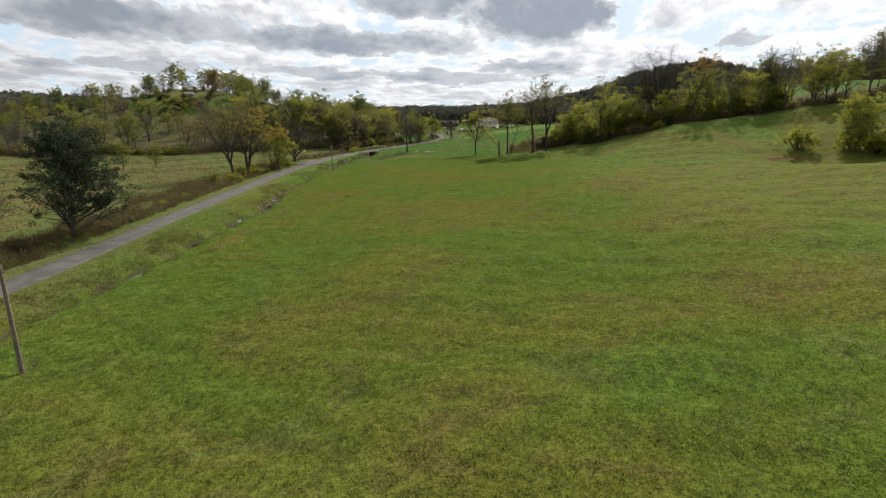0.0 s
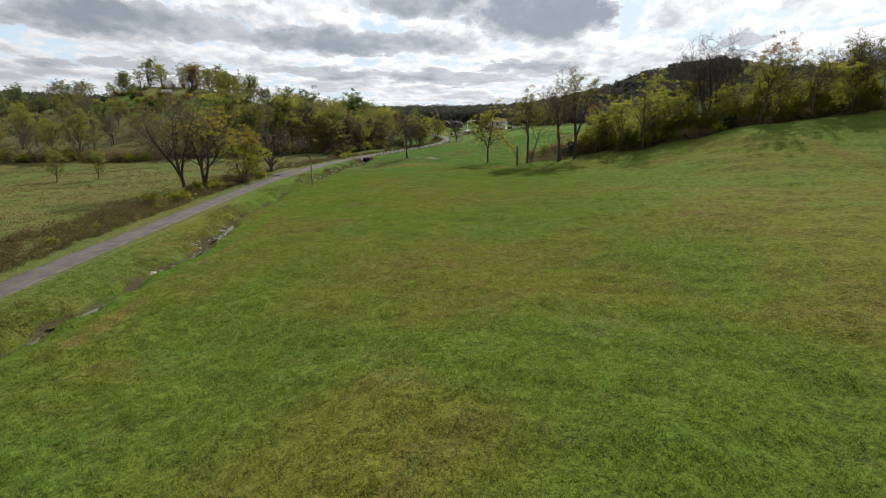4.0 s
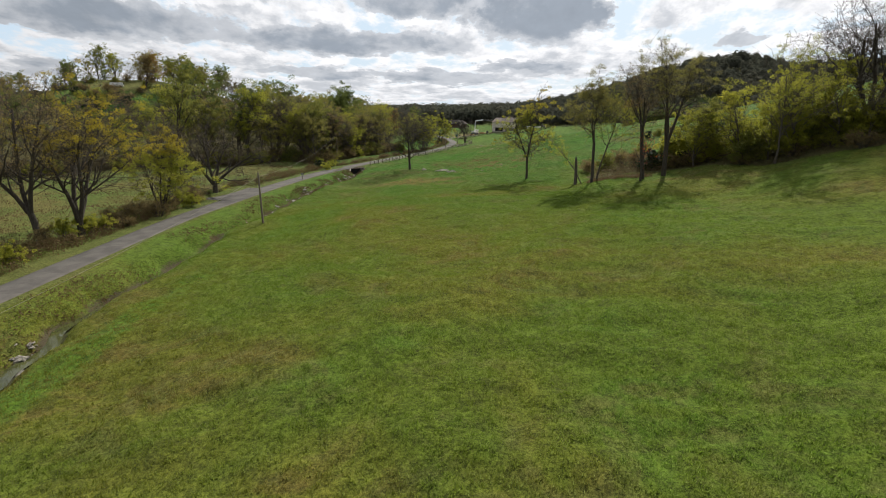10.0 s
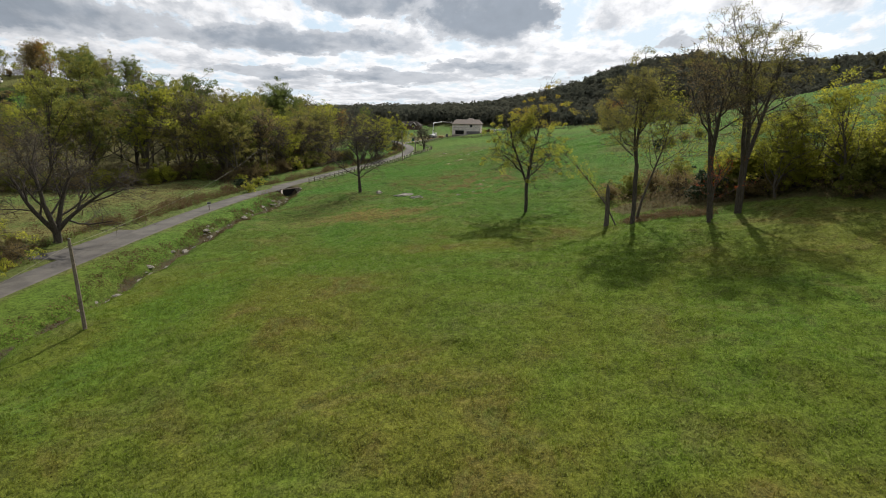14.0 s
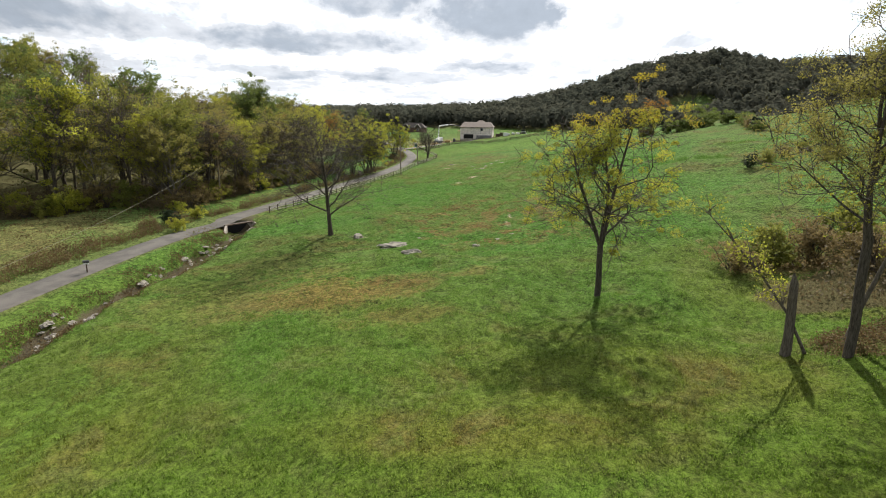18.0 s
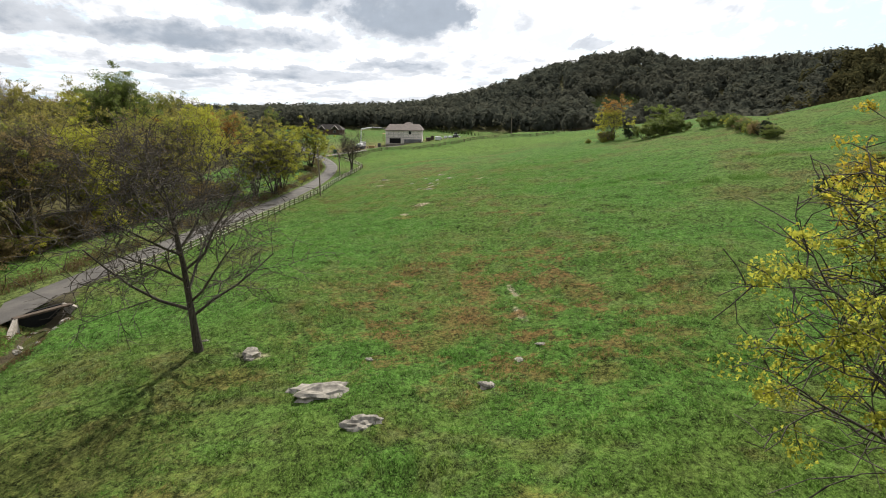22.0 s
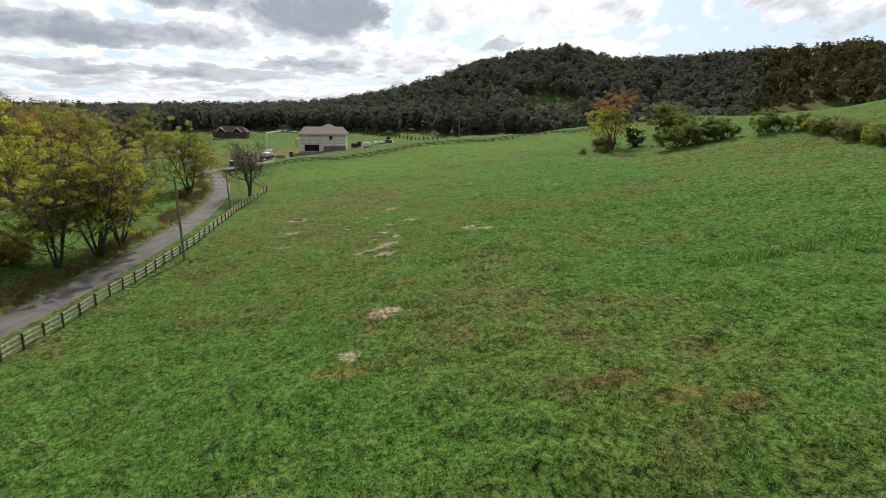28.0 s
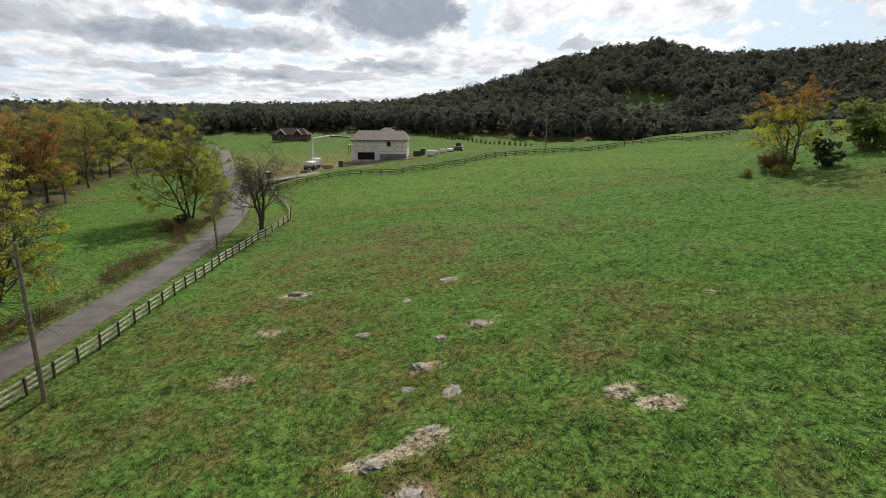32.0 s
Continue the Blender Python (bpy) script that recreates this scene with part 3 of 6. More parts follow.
# the woods' edge across the lane, from far to near
EDGE_X = [-400, -230, -165, -120, -92, -74, -58, -50]
EDGE_Y = [10, 60, 85, 98, 116, 136, 146, 152]


# the foot of the hedgerow that climbs the slope
HEDGE_X = [28, 40, 46, 52, 62, 75, 100, 130, 160, 200]
HEDGE_Y = [84, 79, 74, 68, 62, 57, 50, 45, 38, 30]


def hedge(x):
    return np.interp(x, HEDGE_X, HEDGE_Y)


def wooded(x, y):
    """1 where the ground lies under trees."""
    x, y = np.asarray(x, float), np.asarray(y, float)
    u = x - road_x(y)
    west = (y > np.interp(x, EDGE_X, EDGE_Y)) & (u < np.interp(y, [140, 160, 206, 222, 330, 345], [-13, -14, -14, -32, -30, -12]))
    west &= ~((np.hypot((x + 151) / 30, (y - 226) / 36) < 1))
    row = (x > 26) & (y > hedge(x) + 1) & (y < hedge(x) + np.interp(x, [26, 45, 70, 95, 150], [6, 19, 27, 70, 90]))
    r, a = np.hypot(x, y - 150), np.degrees(np.arctan2(x, y - 150))
    far = (r > np.interp(a, [-90, -15, 5, 12, 25, 40, 46, 48, 54, 56, 180], [330, 420, 430, 390, 350, 330, 320, 455, 455, 300, 300]))
    far &= ~((np.abs(a - 28.6 - 0.8 * np.sin(r * 0.06)) < 2.6) & (r > 405) & (r < 486))
    return (west | row | far).astype(float)


gx, gy = spaced((-60, -38, 1.0), (-38, -27, 0.4), (-27, 34, 0.40), (34, 60, 0.8), (60, 120, 1.5)), spaced((-125, -92, 1.0), (-92, 205, 0.40), (205, 225, 0.7), (225, 270, 1.0), (270, 360, 2.0))
GX, GY = np.meshgrid(gx, gy)
GZ = ground(GX, GY) + tussocks(GX, GY)
nx, ny = len(gx), len(gy)
idx = np.arange(nx * ny).reshape(ny, nx)
quads = np.stack([idx[:-1, :-1], idx[:-1, 1:], idx[1:, 1:], idx[1:, :-1]], -1).reshape(-1, 4)
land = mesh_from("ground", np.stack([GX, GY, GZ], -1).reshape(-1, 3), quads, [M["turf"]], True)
fu, fx, fy = (GX - road_x(GY)).ravel(), GX.ravel(), GY.ravel()
fd = fx - ditch_x(fy)
live = 1 - smooth(141, 145, fy)
paint(land, "litter", wooded(fx, fy))
paint(land, "mud", np.exp(-((fd + 0.35 * np.sin(fy * 0.9) + 0.3 * np.sin(fy * 0.37 + 1)) / 1.3) ** 2) * live
      * np.interp(fy, [-60, -18, -14, 14, 20, 84, 90, 141], [0.7, 0.75, 1.0, 1.0, 0.72, 0.74, 1.0, 1.0])
      * (0.92 + 0.14 * np.sin(fy * 0.55) + 0.12 * np.sin(fy * 0.23 + 2)))
paint(land, "verge", np.maximum((1 - smooth(1.9, 3.6, np.abs(fu))), 0.8 * (1 - smooth(4.0, 9.5, -fu)) * (fu < 0)) + np.interp(fy, [-100, -5, 18, 40], [0.6, 0.55, 0.3, 0.0]) * ((fu > 1.9) & (fd < -0.6) & (fy < 138)))
paint(land, "bank", smooth(2.4, 3.4, fu) * (1 - smooth(0.5, 3.0, fd)) * (0.25 + 0.75 * smooth(0, 45, fy)) * (1 - smooth(128, 142, fy)))
paint(land, "rough_field", smooth(5, 10, -fu) * (1 - smooth(140, 150, fy)) * (1 - wooded(fx, fy)))
tagged(new("ground", land), "rolling meadow of short green and rusty autumn grass", "ground", kind="structure")


def strip(name, ys, centre, half, lift, mat, label, category, wob=0.0, track=True):
    """A paved ribbon that follows a curve over the land."""
    v, f, tr = [], [], []
    across = np.array([-1.0, -0.97, -0.62, -0.3, 0.0, 0.3, 0.62, 0.97, 1.0])
    drop = np.array([-0.12, 0, 0.015, 0.025, 0.03, 0.025, 0.015, 0, -0.12])
    dark = np.array([0, 0, 1, 0.4, 0, 0.4, 1, 0, 0])
    for i, y in enumerate(ys):
        c = float(centre(y))
        dx = float(centre(y + 0.5) - centre(y - 0.5))
        nx_, ny_ = 1 / math.hypot(1, dx), -dx / math.hypot(1, dx)
        for a, h, k in zip(across, drop, dark):
            w = half * a + wob * math.copysign(noise.noise((y * 0.7, a * 3, 2)), a) * (abs(a) > 0.9)
            px, py = c + nx_ * w, y + ny_ * w
            v.append((px, py, gz(c, y) + lift + h))
            tr.append(k)
        if i:
            b0, b1 = (i - 1) * 9, i * 9
            f += [(b0 + j, b0 + j + 1, b1 + j + 1, b1 + j) for j in range(8)]
    me = mesh_from(name, v, f, [mat], True)
    paint(me, "track", tr)
    return tagged(new(name, me), label, category, kind="structure")


strip("road", np.concatenate([np.arange(-300, 420, 1.5), np.arange(420, 760, 8)]), road_x, 1.85, 0.045, M["asphalt"],
      "narrow worn grey asphalt country lane with ragged edges", "road", 0.14)


# ---- parts and things ----
def thing(name, x, y, z, label, category, group="", turn=0.0):
    ob = new(name)
    ob.matrix_world = pose(x, y, z, 0, 0, turn)
    return tagged(ob, label, category, group)


def part(name, me, parent, label=""):
    ob = new(name, me)
    ob.parent = parent
    return tagged(ob, label)


def box_data(size, at=(0, 0, 0), bevel=0.0):
    bm = bmesh.new()
    bmesh.ops.create_cube(bm, size=1.0)
    bmesh.ops.scale(bm, vec=size, verts=bm.verts)
    if bevel:
        bmesh.ops.bevel(bm, geom=bm.edges[:], offset=bevel, segments=1, affect="EDGES")
    bmesh.ops.translate(bm, vec=at, verts=bm.verts)
    return bm


def bm_mesh(name, bm, mat, smooth_faces=False):
    me = bpy.data.meshes.new(name)
    bm.to_mesh(me)
    bm.free()
    me.materials.append(mat)
    if smooth_faces:
        for p in me.polygons:
            p.use_smooth = True
    return me


def box_part(name, size, at, mat, parent, label="", bevel=0.02):
    return part(name, bm_mesh(name, box_data(size, at, bevel), mat), parent, label)


class Tubes:
    """Tapered tubes gathered into one mesh."""

    def __init__(self):
        self.v, self.f = [], []

    def add(self, pts, radii, sides):
        pts = [Vector(p) for p in pts]
        base = len(self.v)
        side = None
        for i, p in enumerate(pts):
            d = (pts[min(i + 1, len(pts) - 1)] - pts[max(i - 1, 0)]).normalized()
            if side is None:
                side = d.orthogonal().normalized()
            side = (side - d * side.dot(d)).normalized()
            up = d.cross(side)
            for k in range(sides):
                a = 2 * math.pi * k / sides
                self.v.append(p + (side * math.cos(a) + up * math.sin(a)) * radii[i])
        for i in range(len(pts) - 1):
            for k in range(sides):
                a, b = base + i * sides + k, base + i * sides + (k + 1) % sides
                self.f.append((a, b, b + sides, a + sides))
        return self

    def mesh(self, name, mat, smooth_faces=True):
        return mesh_from(name, [tuple(p) for p in self.v], self.f, [mat], smooth_faces)


# ---- trees ----
def grow(rng, tubes, tips, p, d, length, r, lev, top, up, bend, kids, fork):
    """One limb and, from its sides, the next smaller ones."""
    n = 5 if lev == 0 else 4 if lev < 3 else 2
    pts, rad = [p.copy()], [r]
    for i in range(n):
        jit = Vector((rng.gauss(0, 1), rng.gauss(0, 1), rng.gauss(0, 1))) * bend[lev]
        d = (d + jit + Vector((0, 0, up[lev]))).normalized()
        p = p + d * (length / n)
        pts.append(p.copy())
        rad.append(max(r * (1 - (i + 1) / n * (0.66 if lev < top else 0.75)), 0.017))
    tubes.add(pts, rad, (8, 6, 4, 3, 3)[min(lev, 4)])
    if lev >= top - 1:
        tips.extend((pts[k], lev) for k in range(1, len(pts)))
    if lev == top:
        return
    for i in range(kids[lev]):
        lo = fork[min(lev, len(fork) - 1)]
        f = lo + (1 - lo) * (i + rng.random()) / kids[lev]
        f = min(f, 0.999)
        k = int(f * n)
        q = pts[k].lerp(pts[k + 1], f * n - k)
        dirn = (pts[k + 1] - pts[k]).normalized()
        side = dirn.orthogonal().normalized()
        side.rotate(Matrix.Rotation(2.4 * i + rng.uniform(-0.6, 0.6), 3, dirn))
        ang = radians(rng.uniform(42, 72) - (26 * f if lev == 0 else 6))
        nd = dirn * math.cos(ang) + side * math.sin(ang)
        ln = length * rng.uniform(0.42, 0.68) * (1.2 - 0.55 * f if lev == 0 else 1.0)
        rr = (r * (1 - f * 0.66)) * rng.uniform(0.46, 0.66)
        grow(rng, tubes, tips, q, nd, ln, max(rr, 0.03), lev + 1, top, up, bend, kids, fork)


def leaves(rng_seed, centres, count, spread, size, flat=0.0, simple=False):
    """Many small folded leaf sprays round the given points: arrays of vertices and triangles."""
    g = np.random.default_rng(rng_seed)
    c = np.asarray(centres, float)
    off = g.normal(0, 1, (count, 3))
    off *= (g.random((count, 1)) ** 0.45 * 1.5 * spread) / np.linalg.norm(off, axis=1)[:, None]
    p = c[g.integers(0, len(c), count)] + off
    nrm = g.normal(0, 1, (count, 3))
    nrm[:, 2] += flat
    nrm /= np.linalg.norm(nrm, axis=1)[:, None]
    a = np.cross(nrm, g.normal(0, 1, (count, 3)))
    a /= np.linalg.norm(a, axis=1)[:, None]
    b = np.cross(nrm, a)
    s = (size * g.uniform(0.55, 1.35, count))[:, None]
    if simple:
        v = np.stack([p - a * s * 0.5, p + a * s * 0.35 + b * s * 0.4, p + a * s * 0.3 - b * s * 0.42], 1).reshape(-1, 3)
        return v, np.arange(count * 3).reshape(-1, 3)
    v = np.stack([p - a * s * 0.6, p + b * s * 0.32 + nrm * s * 0.12, p + a * s * 0.6, p - b * s * 0.32 + nrm * s * 0.12], 1).reshape(-1, 3)
    k = np.arange(count)[:, None] * 4
    f = np.concatenate([k + [0, 1, 2], k + [0, 2, 3]], 0)
    return v, f


def clumps(rng_seed, centres, count, each, radius, size):
    """Leaf clumps: flattened lumps of leaves that face outwards, with gaps between them."""
    g = np.random.default_rng(rng_seed)
    c = np.asarray(centres, float)
    c = c[g.permutation(len(c))[:count]] if len(c) >= count else c[g.integers(0, len(c), count)]
    rad = radius * g.uniform(0.6, 1.35, len(c))
    n = len(c) * each
    out = g.normal(0, 1, (n, 3))
    out /= np.linalg.norm(out, axis=1)[:, None]
    r = np.repeat(rad, each)[:, None] * g.uniform(0.35, 1.08, (n, 1)) ** 0.6
    p = np.repeat(c, each, 0) + out * r * np.array([1, 1, 0.68])
    nrm = out * np.array([1, 1, 1.4]) + g.normal(0, 0.6, (n, 3))
    nrm /= np.linalg.norm(nrm, axis=1)[:, None]
    a = np.cross(nrm, g.normal(0, 1, (n, 3)))
    a /= np.linalg.norm(a, axis=1)[:, None]
    b = np.cross(nrm, a)
    s = (size * g.uniform(0.6, 1.4, n))[:, None]
    v = np.stack([p - a * s * 0.5, p + a * s * 0.35 + b * s * 0.4, p + a * s * 0.3 - b * s * 0.42], 1).reshape(-1, 3)
    return v, np.arange(n * 3).reshape(-1, 3)


def tree(name, seed, height, trunk_r, leaf, bark_mat, label, category="tree", group="", count=3000, size=0.3, spread=0.35, top=3,
         kids=(9, 6, 5), fork=(0.32, 0.25, 0.2), up=(0.02, 0.10, 0.06, 0.03, 0.0), bend=(0.06, 0.13, 0.2, 0.25, 0.25), lean=(0, 0),
         stems=1, second=None, simple=False, fork_at=0.0, open_out=0.28, leaf_from=0.0, puff=None):
    """A tapered trunk with limbs and twigs, and a crown of many small leaves."""
    rng = random.Random(seed)
    ob = tagged(new(name), label, category, group)
    tubes, tips = Tubes(), []
    foot = Vector((0, 0, -0.25))
    if fork_at:
        # one bole that parts into several leaders
        h0 = height * fork_at
        pts = [foot + Vector((lean[0] * h0 * q + rng.gauss(0, 0.04) * (q > 0), lean[1] * h0 * q + rng.gauss(0, 0.04) * (q > 0), h0 * q)) for q in (0, 0.3, 0.65, 1.0)]
        tubes.add(pts, [trunk_r * 1.05, trunk_r, trunk_r * 0.95, trunk_r * 0.92], 10)
        foot = pts[-1] - Vector((0, 0, 0.3))
    for s in range(stems):
        a = 6.283 / max(stems, 1) * s + rng.uniform(-0.4, 0.4) + seed
        off = Vector((math.cos(a), math.sin(a), 0)) * (0.0 if stems == 1 else trunk_r * (0.35 if fork_at else 1.1))
        d = Vector((lean[0], lean[1], 1)) + off.normalized() * (0.0 if stems == 1 else open_out * (1 if s else 0.4))
        h = height * (1 if s == 0 else rng.uniform(0.75, 0.95)) * 0.82 * (1 - fork_at * 0.9)
        grow(rng, tubes, tips, off + foot, d.normalized(), h, trunk_r * (1 if stems == 1 else 0.72), 0, top, up, bend, kids, fork)
    zmax = max(v.z for v in tubes.v)
    k = height / zmax
    tubes.v = [Vector((v.x, v.y, v.z * k)) for v in tubes.v]
    # flare of the root
    for v in tubes.v:
        if v.z < 0.9 and stems == 1:
            g = 1 + 0.3 * (0.9 - max(v.z, 0)) ** 2
            v.x, v.y = v.x * g, v.y * g
    part("trunk", tubes.mesh("trunk", bark_mat), ob)
    if count:
        pts = [(p.x, p.y, p.z * k) for p, _ in tips if p.z * k > height * leaf_from * rng.uniform(0.85, 1.25)]
        if puff:
            v, f = clumps(seed, pts, puff[0], count // puff[0], puff[1], size)
        else:
            v, f = leaves(seed, pts, count, spread, size, simple=simple)
        mats, fm = [leaf], np.zeros(len(f), int)
        if second:
            # the second colour holds one side of the crown
            mat2, axis, cut = second
            mats.append(mat2)
            h = v[f[:, 0]] @ np.array(axis)
            fm = (h + np.random.default_rng(seed).normal(0, 0.8, len(h)) > cut).astype(int)
        part("crown", mesh_from("crown", v, f, mats, False, fm), ob)
    return ob


def bush(name, seed, rx, rz, leaf, label, group="", count=1800, size=0.28, stems=14, category="bush", lumps=14):
    """A shrub: many thin stems and a lumpy crown reaching to the ground."""
    rng = random.Random(seed)
    ob = tagged(new(name), label, category, group)
    tubes, pts = Tubes(), []
    blobs = []
    for i in range(lumps):
        a, r = rng.uniform(0, 6.28), rx * math.sqrt(rng.random()) * 0.8
        h = rz * rng.uniform(0.25, 0.92) * (1 - 0.45 * (r / rx) ** 2)
        blobs.append(Vector((r * math.cos(a), r * math.sin(a), h)))
    g = np.random.default_rng(seed)
    for b in blobs:
        q = g.normal(0, 1, (40, 3)) * np.array([rx * 0.24, rx * 0.24, rz * 0.16]) + np.array(b)
        q[:, 2] = np.abs(q[:, 2])
        pts.extend(q.tolist())
    for i in range(stems):
        b = blobs[i % lumps]
        root = Vector((b.x * 0.3, b.y * 0.3, -0.1))
        mid = root.lerp(b, 0.5) + Vector((rng.gauss(0, 0.2), rng.gauss(0, 0.2), 0.2))
        tubes.add([root, mid, b, b + (b - mid) * 0.8], [0.06, 0.04, 0.022, 0.008], 4)
        for _ in range(3):
            tubes.add([mid.lerp(b, rng.random()), b + Vector((rng.gauss(0, 0.5), rng.gauss(0, 0.5), rng.uniform(0, 0.8)))], [0.02, 0.006], 3)
    part("stem", tubes.mesh("stem", M["bark_dark"]), ob)
    v, f = clumps(seed, pts, lumps * 8, count // (lumps * 5), rx * 0.17, size)
    part("crown", mesh_from("crown", v, f, [leaf]), ob)
    return ob


def put(ob, x, y, turn=0.0, scale=1.0, dz=0.0):
    """Set the thing itself on the land."""
    ob.matrix_world = pose(x, y, gz(x, y) + dz, 0, 0, turn) @ Matrix.Scale(scale, 4)
    return ob


def again(ob, x, y, turn=0.0, scale=1.0, tall=1.0):
    """Another one of the same kind."""
    c = copy_thing(ob, Matrix())
    c.matrix_basis = pose(x, y, gz(x, y), 0, 0, turn) @ Matrix.Diagonal((scale, scale, scale * tall, 1))
    return c


# ---- trees that stand alone ----
put(tree("walnut_tree", 11, 19.6, 0.25, M["leaf_yg"], M["bark_dark"], "slender tree with sparse golden-yellow leaves alone in the meadow",
         count=25000, size=0.13, puff=(300, 0.5), leaf_from=0.2, simple=True, top=3, stems=3, fork_at=0.3, open_out=0.30, kids=(9, 6, 6), fork=(0.05, 0.2, 0.15),
         up=(0.05, 0.10, 0.04, -0.03), bend=(0.07, 0.2, 0.28, 0.32), second=(M["leaf_gold"], (0.5, 0.2, 0.7), 10.5)), 14.4, 93.0, 40)
put(tree("bare_tree", 12, 17.5, 0.30, M["leaf_brown"], M["bark_dark"], "leafless dark tree with fine spreading twigs beside the culvert",
         count=60, size=0.12, top=4, kids=(13, 7, 6, 3), fork=(0.2, 0.2, 0.15, 0.1), up=(0.02, 0.13, 0.06, 0.03, 0.0), bend=(0.05, 0.16, 0.24, 0.3, 0.3)), -12.9, 122.7)
put(tree("tall_tree", 13, 20.5, 0.27, M["leaf_wood"], M["bark_dark"], "tall forked tree with thin grey-green leaves", count=25000, size=0.115, leaf_from=0.42, puff=(300, 0.6), simple=True,
         stems=2, fork_at=0.42, open_out=0.22, kids=(7, 6, 6), fork=(0.1, 0.25, 0.2), bend=(0.06, 0.18, 0.26, 0.3), up=(0.06, 0.12, 0.06, 0.0)), 24.6, 77.5, 60)
put(tree("dark_tree", 14, 19.5, 0.33, M["leaf_brown"], M["bark_dark"], "dark leaning tree with few brown leaves", count=5000, size=0.15, spread=0.25, simple=True,
         stems=2, fork_at=0.42, open_out=0.3, kids=(7, 6, 6), fork=(0.1, 0.25, 0.2), bend=(0.06, 0.18, 0.26, 0.3), lean=(-0.10, 0)), 32.9, 75.2, 10)
put(tree("tall_tree", 15, 25.0, 0.40, M["leaf_wood"], M["bark_dark"], "tallest forked tree of the row with an open leafy top", count=26000,
         size=0.115, puff=(330, 0.6), leaf_from=0.45, simple=True, stems=3, fork_at=0.30, open_out=0.34, kids=(7, 6, 6), fork=(0.28, 0.25, 0.2), up=(0.10, 0.14, 0.06, 0.0),
         bend=(0.05, 0.18, 0.26, 0.3, 0.3)), 36.8, 76.4, 0)


def leaning_sapling(x, y):
    rg = random.Random(16)
    ob = tagged(new("leaning_sapling"), "thin sapling that leans away from the stump", "tree")
    t = Tubes()
    pts = [Vector((-6.8 * k ** 1.2, 1.2 * k, 9.0 * k ** 0.9 - 0.2)) for k in (0, 0.25, 0.5, 0.75, 1.0)]
    t.add(pts, [0.11, 0.09, 0.07, 0.05, 0.02], 7)
    ends = []
    for _ in range(26):
        k = rg.uniform(1.2, 3.99)
        a = pts[int(k)].lerp(pts[int(k) + 1], k % 1)
        e = a + Vector((rg.uniform(-1.4, 0.9), rg.gauss(0, 0.9), rg.uniform(0.3, 2.0)))
        t.add([a, a.lerp(e, 0.5) + Vector((0, 0, 0.15)), e], [0.03, 0.022, 0.012], 4)
        ends += [a.lerp(e, 0.6), e]
    part("trunk", t.mesh("trunk", M["bark_grey"]), ob)
    v, f = leaves(16, ends, 900, 0.3, 0.15, 0.0, True)
    part("crown", mesh_from("crown", v, f, [M["leaf_yg"]]), ob)
    return put(ob, x, y)


leaning_sapling(23.2, 79.0)
put(tree("ash_tree", 21, 21.0, 0.40, M["leaf_brown"], M["bark_dark"], "nearly bare brown tree leaning over the rough field", count=9000,
         size=0.16, spread=0.35, simple=True, lean=(-0.16, -0.05), stems=3, fork_at=0.22, open_out=0.3, kids=(8, 6, 6), fork=(0.15, 0.2, 0.2),
         bend=(0.07, 0.18, 0.25, 0.3)), -50.5, 40.5)
put(tree("cottonwood_tree", 22, 23.0, 0.46, M["leaf_brown"], M["bark_dark"], "big tree with a golden-yellow top and bare lower limbs", count=13000, leaf_from=0.42,
         size=0.17, puff=(190, 0.6), simple=True, stems=4, fork_at=0.13, open_out=0.36, kids=(7, 6, 6), fork=(0.22, 0.2, 0.2), up=(0.06, 0.14, 0.06, 0.0),
         bend=(0.06, 0.18, 0.25, 0.3), second=(M["leaf_gold"], (0.35, -0.1, 1.0), 11.5)), -48.4, 45.0, 0)
put(tree("yellow_tree", 23, 14.5, 0.2, M["leaf_yg"], M["bark_dark"], "low bushy tree with yellow-green leaves by the lane", count=26000, size=0.17, simple=True,
         puff=(280, 0.6), stems=4, kids=(8, 5, 5), fork=(0.12, 0.15, 0.1), bend=(0.08, 0.2, 0.26, 0.3), second=(M["leaf_gold"], (0.0, 0.0, 1.0), 9.5)), -47.0, 63.0)
put(tree("spreading_tree", 24, 15.5, 0.5, M["leaf_brown"], M["bark_dark"], "bare spreading tree with crooked limbs at the pull-off", count=2200,
         size=0.12, spread=0.3, top=4, stems=4, fork_at=0.16, open_out=0.42, kids=(6, 5, 4, 3), fork=(0.2, 0.2, 0.2, 0.1), bend=(0.10, 0.18, 0.24, 0.3, 0.3)), -46.8, 82.5)
put(tree("crooked_tree", 25, 13.2, 0.36, M["leaf_brown"], M["bark_dark"], "bare crooked tree with low limbs at the fence corner", count=500,
         size=0.14, top=4, stems=3, fork_at=0.16, open_out=0.34, kids=(7, 5, 5, 3), fork=(0.2, 0.2, 0.2, 0.1), up=(0.08, 0.1, 0.05, 0.0, 0.0)), -0.4, 257.0)
roadside = put(tree("roadside_maple", 26, 15.5, 0.24, M["leaf_yg"], M["bark_dark"], "multi-stemmed tree with yellow-green leaves beside the lane",
         count=22000, size=0.19, puff=(260, 0.6), leaf_from=0.15, simple=True, stems=5, kids=(9, 6, 5), fork=(0.2, 0.2, 0.2), bend=(0.07, 0.2, 0.26, 0.3)), -17.4, 210.5)
for x, y, turn, sc in ((-16.3, 216.5, 80, 0.85), (-20.8, 206.5, 140, 0.8)):
    again(roadside, x, y, turn, sc)
put(tree("roadside_maple", 27, 16.0, 0.28, M["leaf_yg"], M["bark_dark"], "broad tree with dull yellow-green leaves beside the lane",
         count=24000, size=0.2, puff=(260, 0.65), leaf_from=0.12, simple=True, stems=3, kids=(11, 7, 5), fork=(0.1, 0.15, 0.2)), -12.8, 268.0)
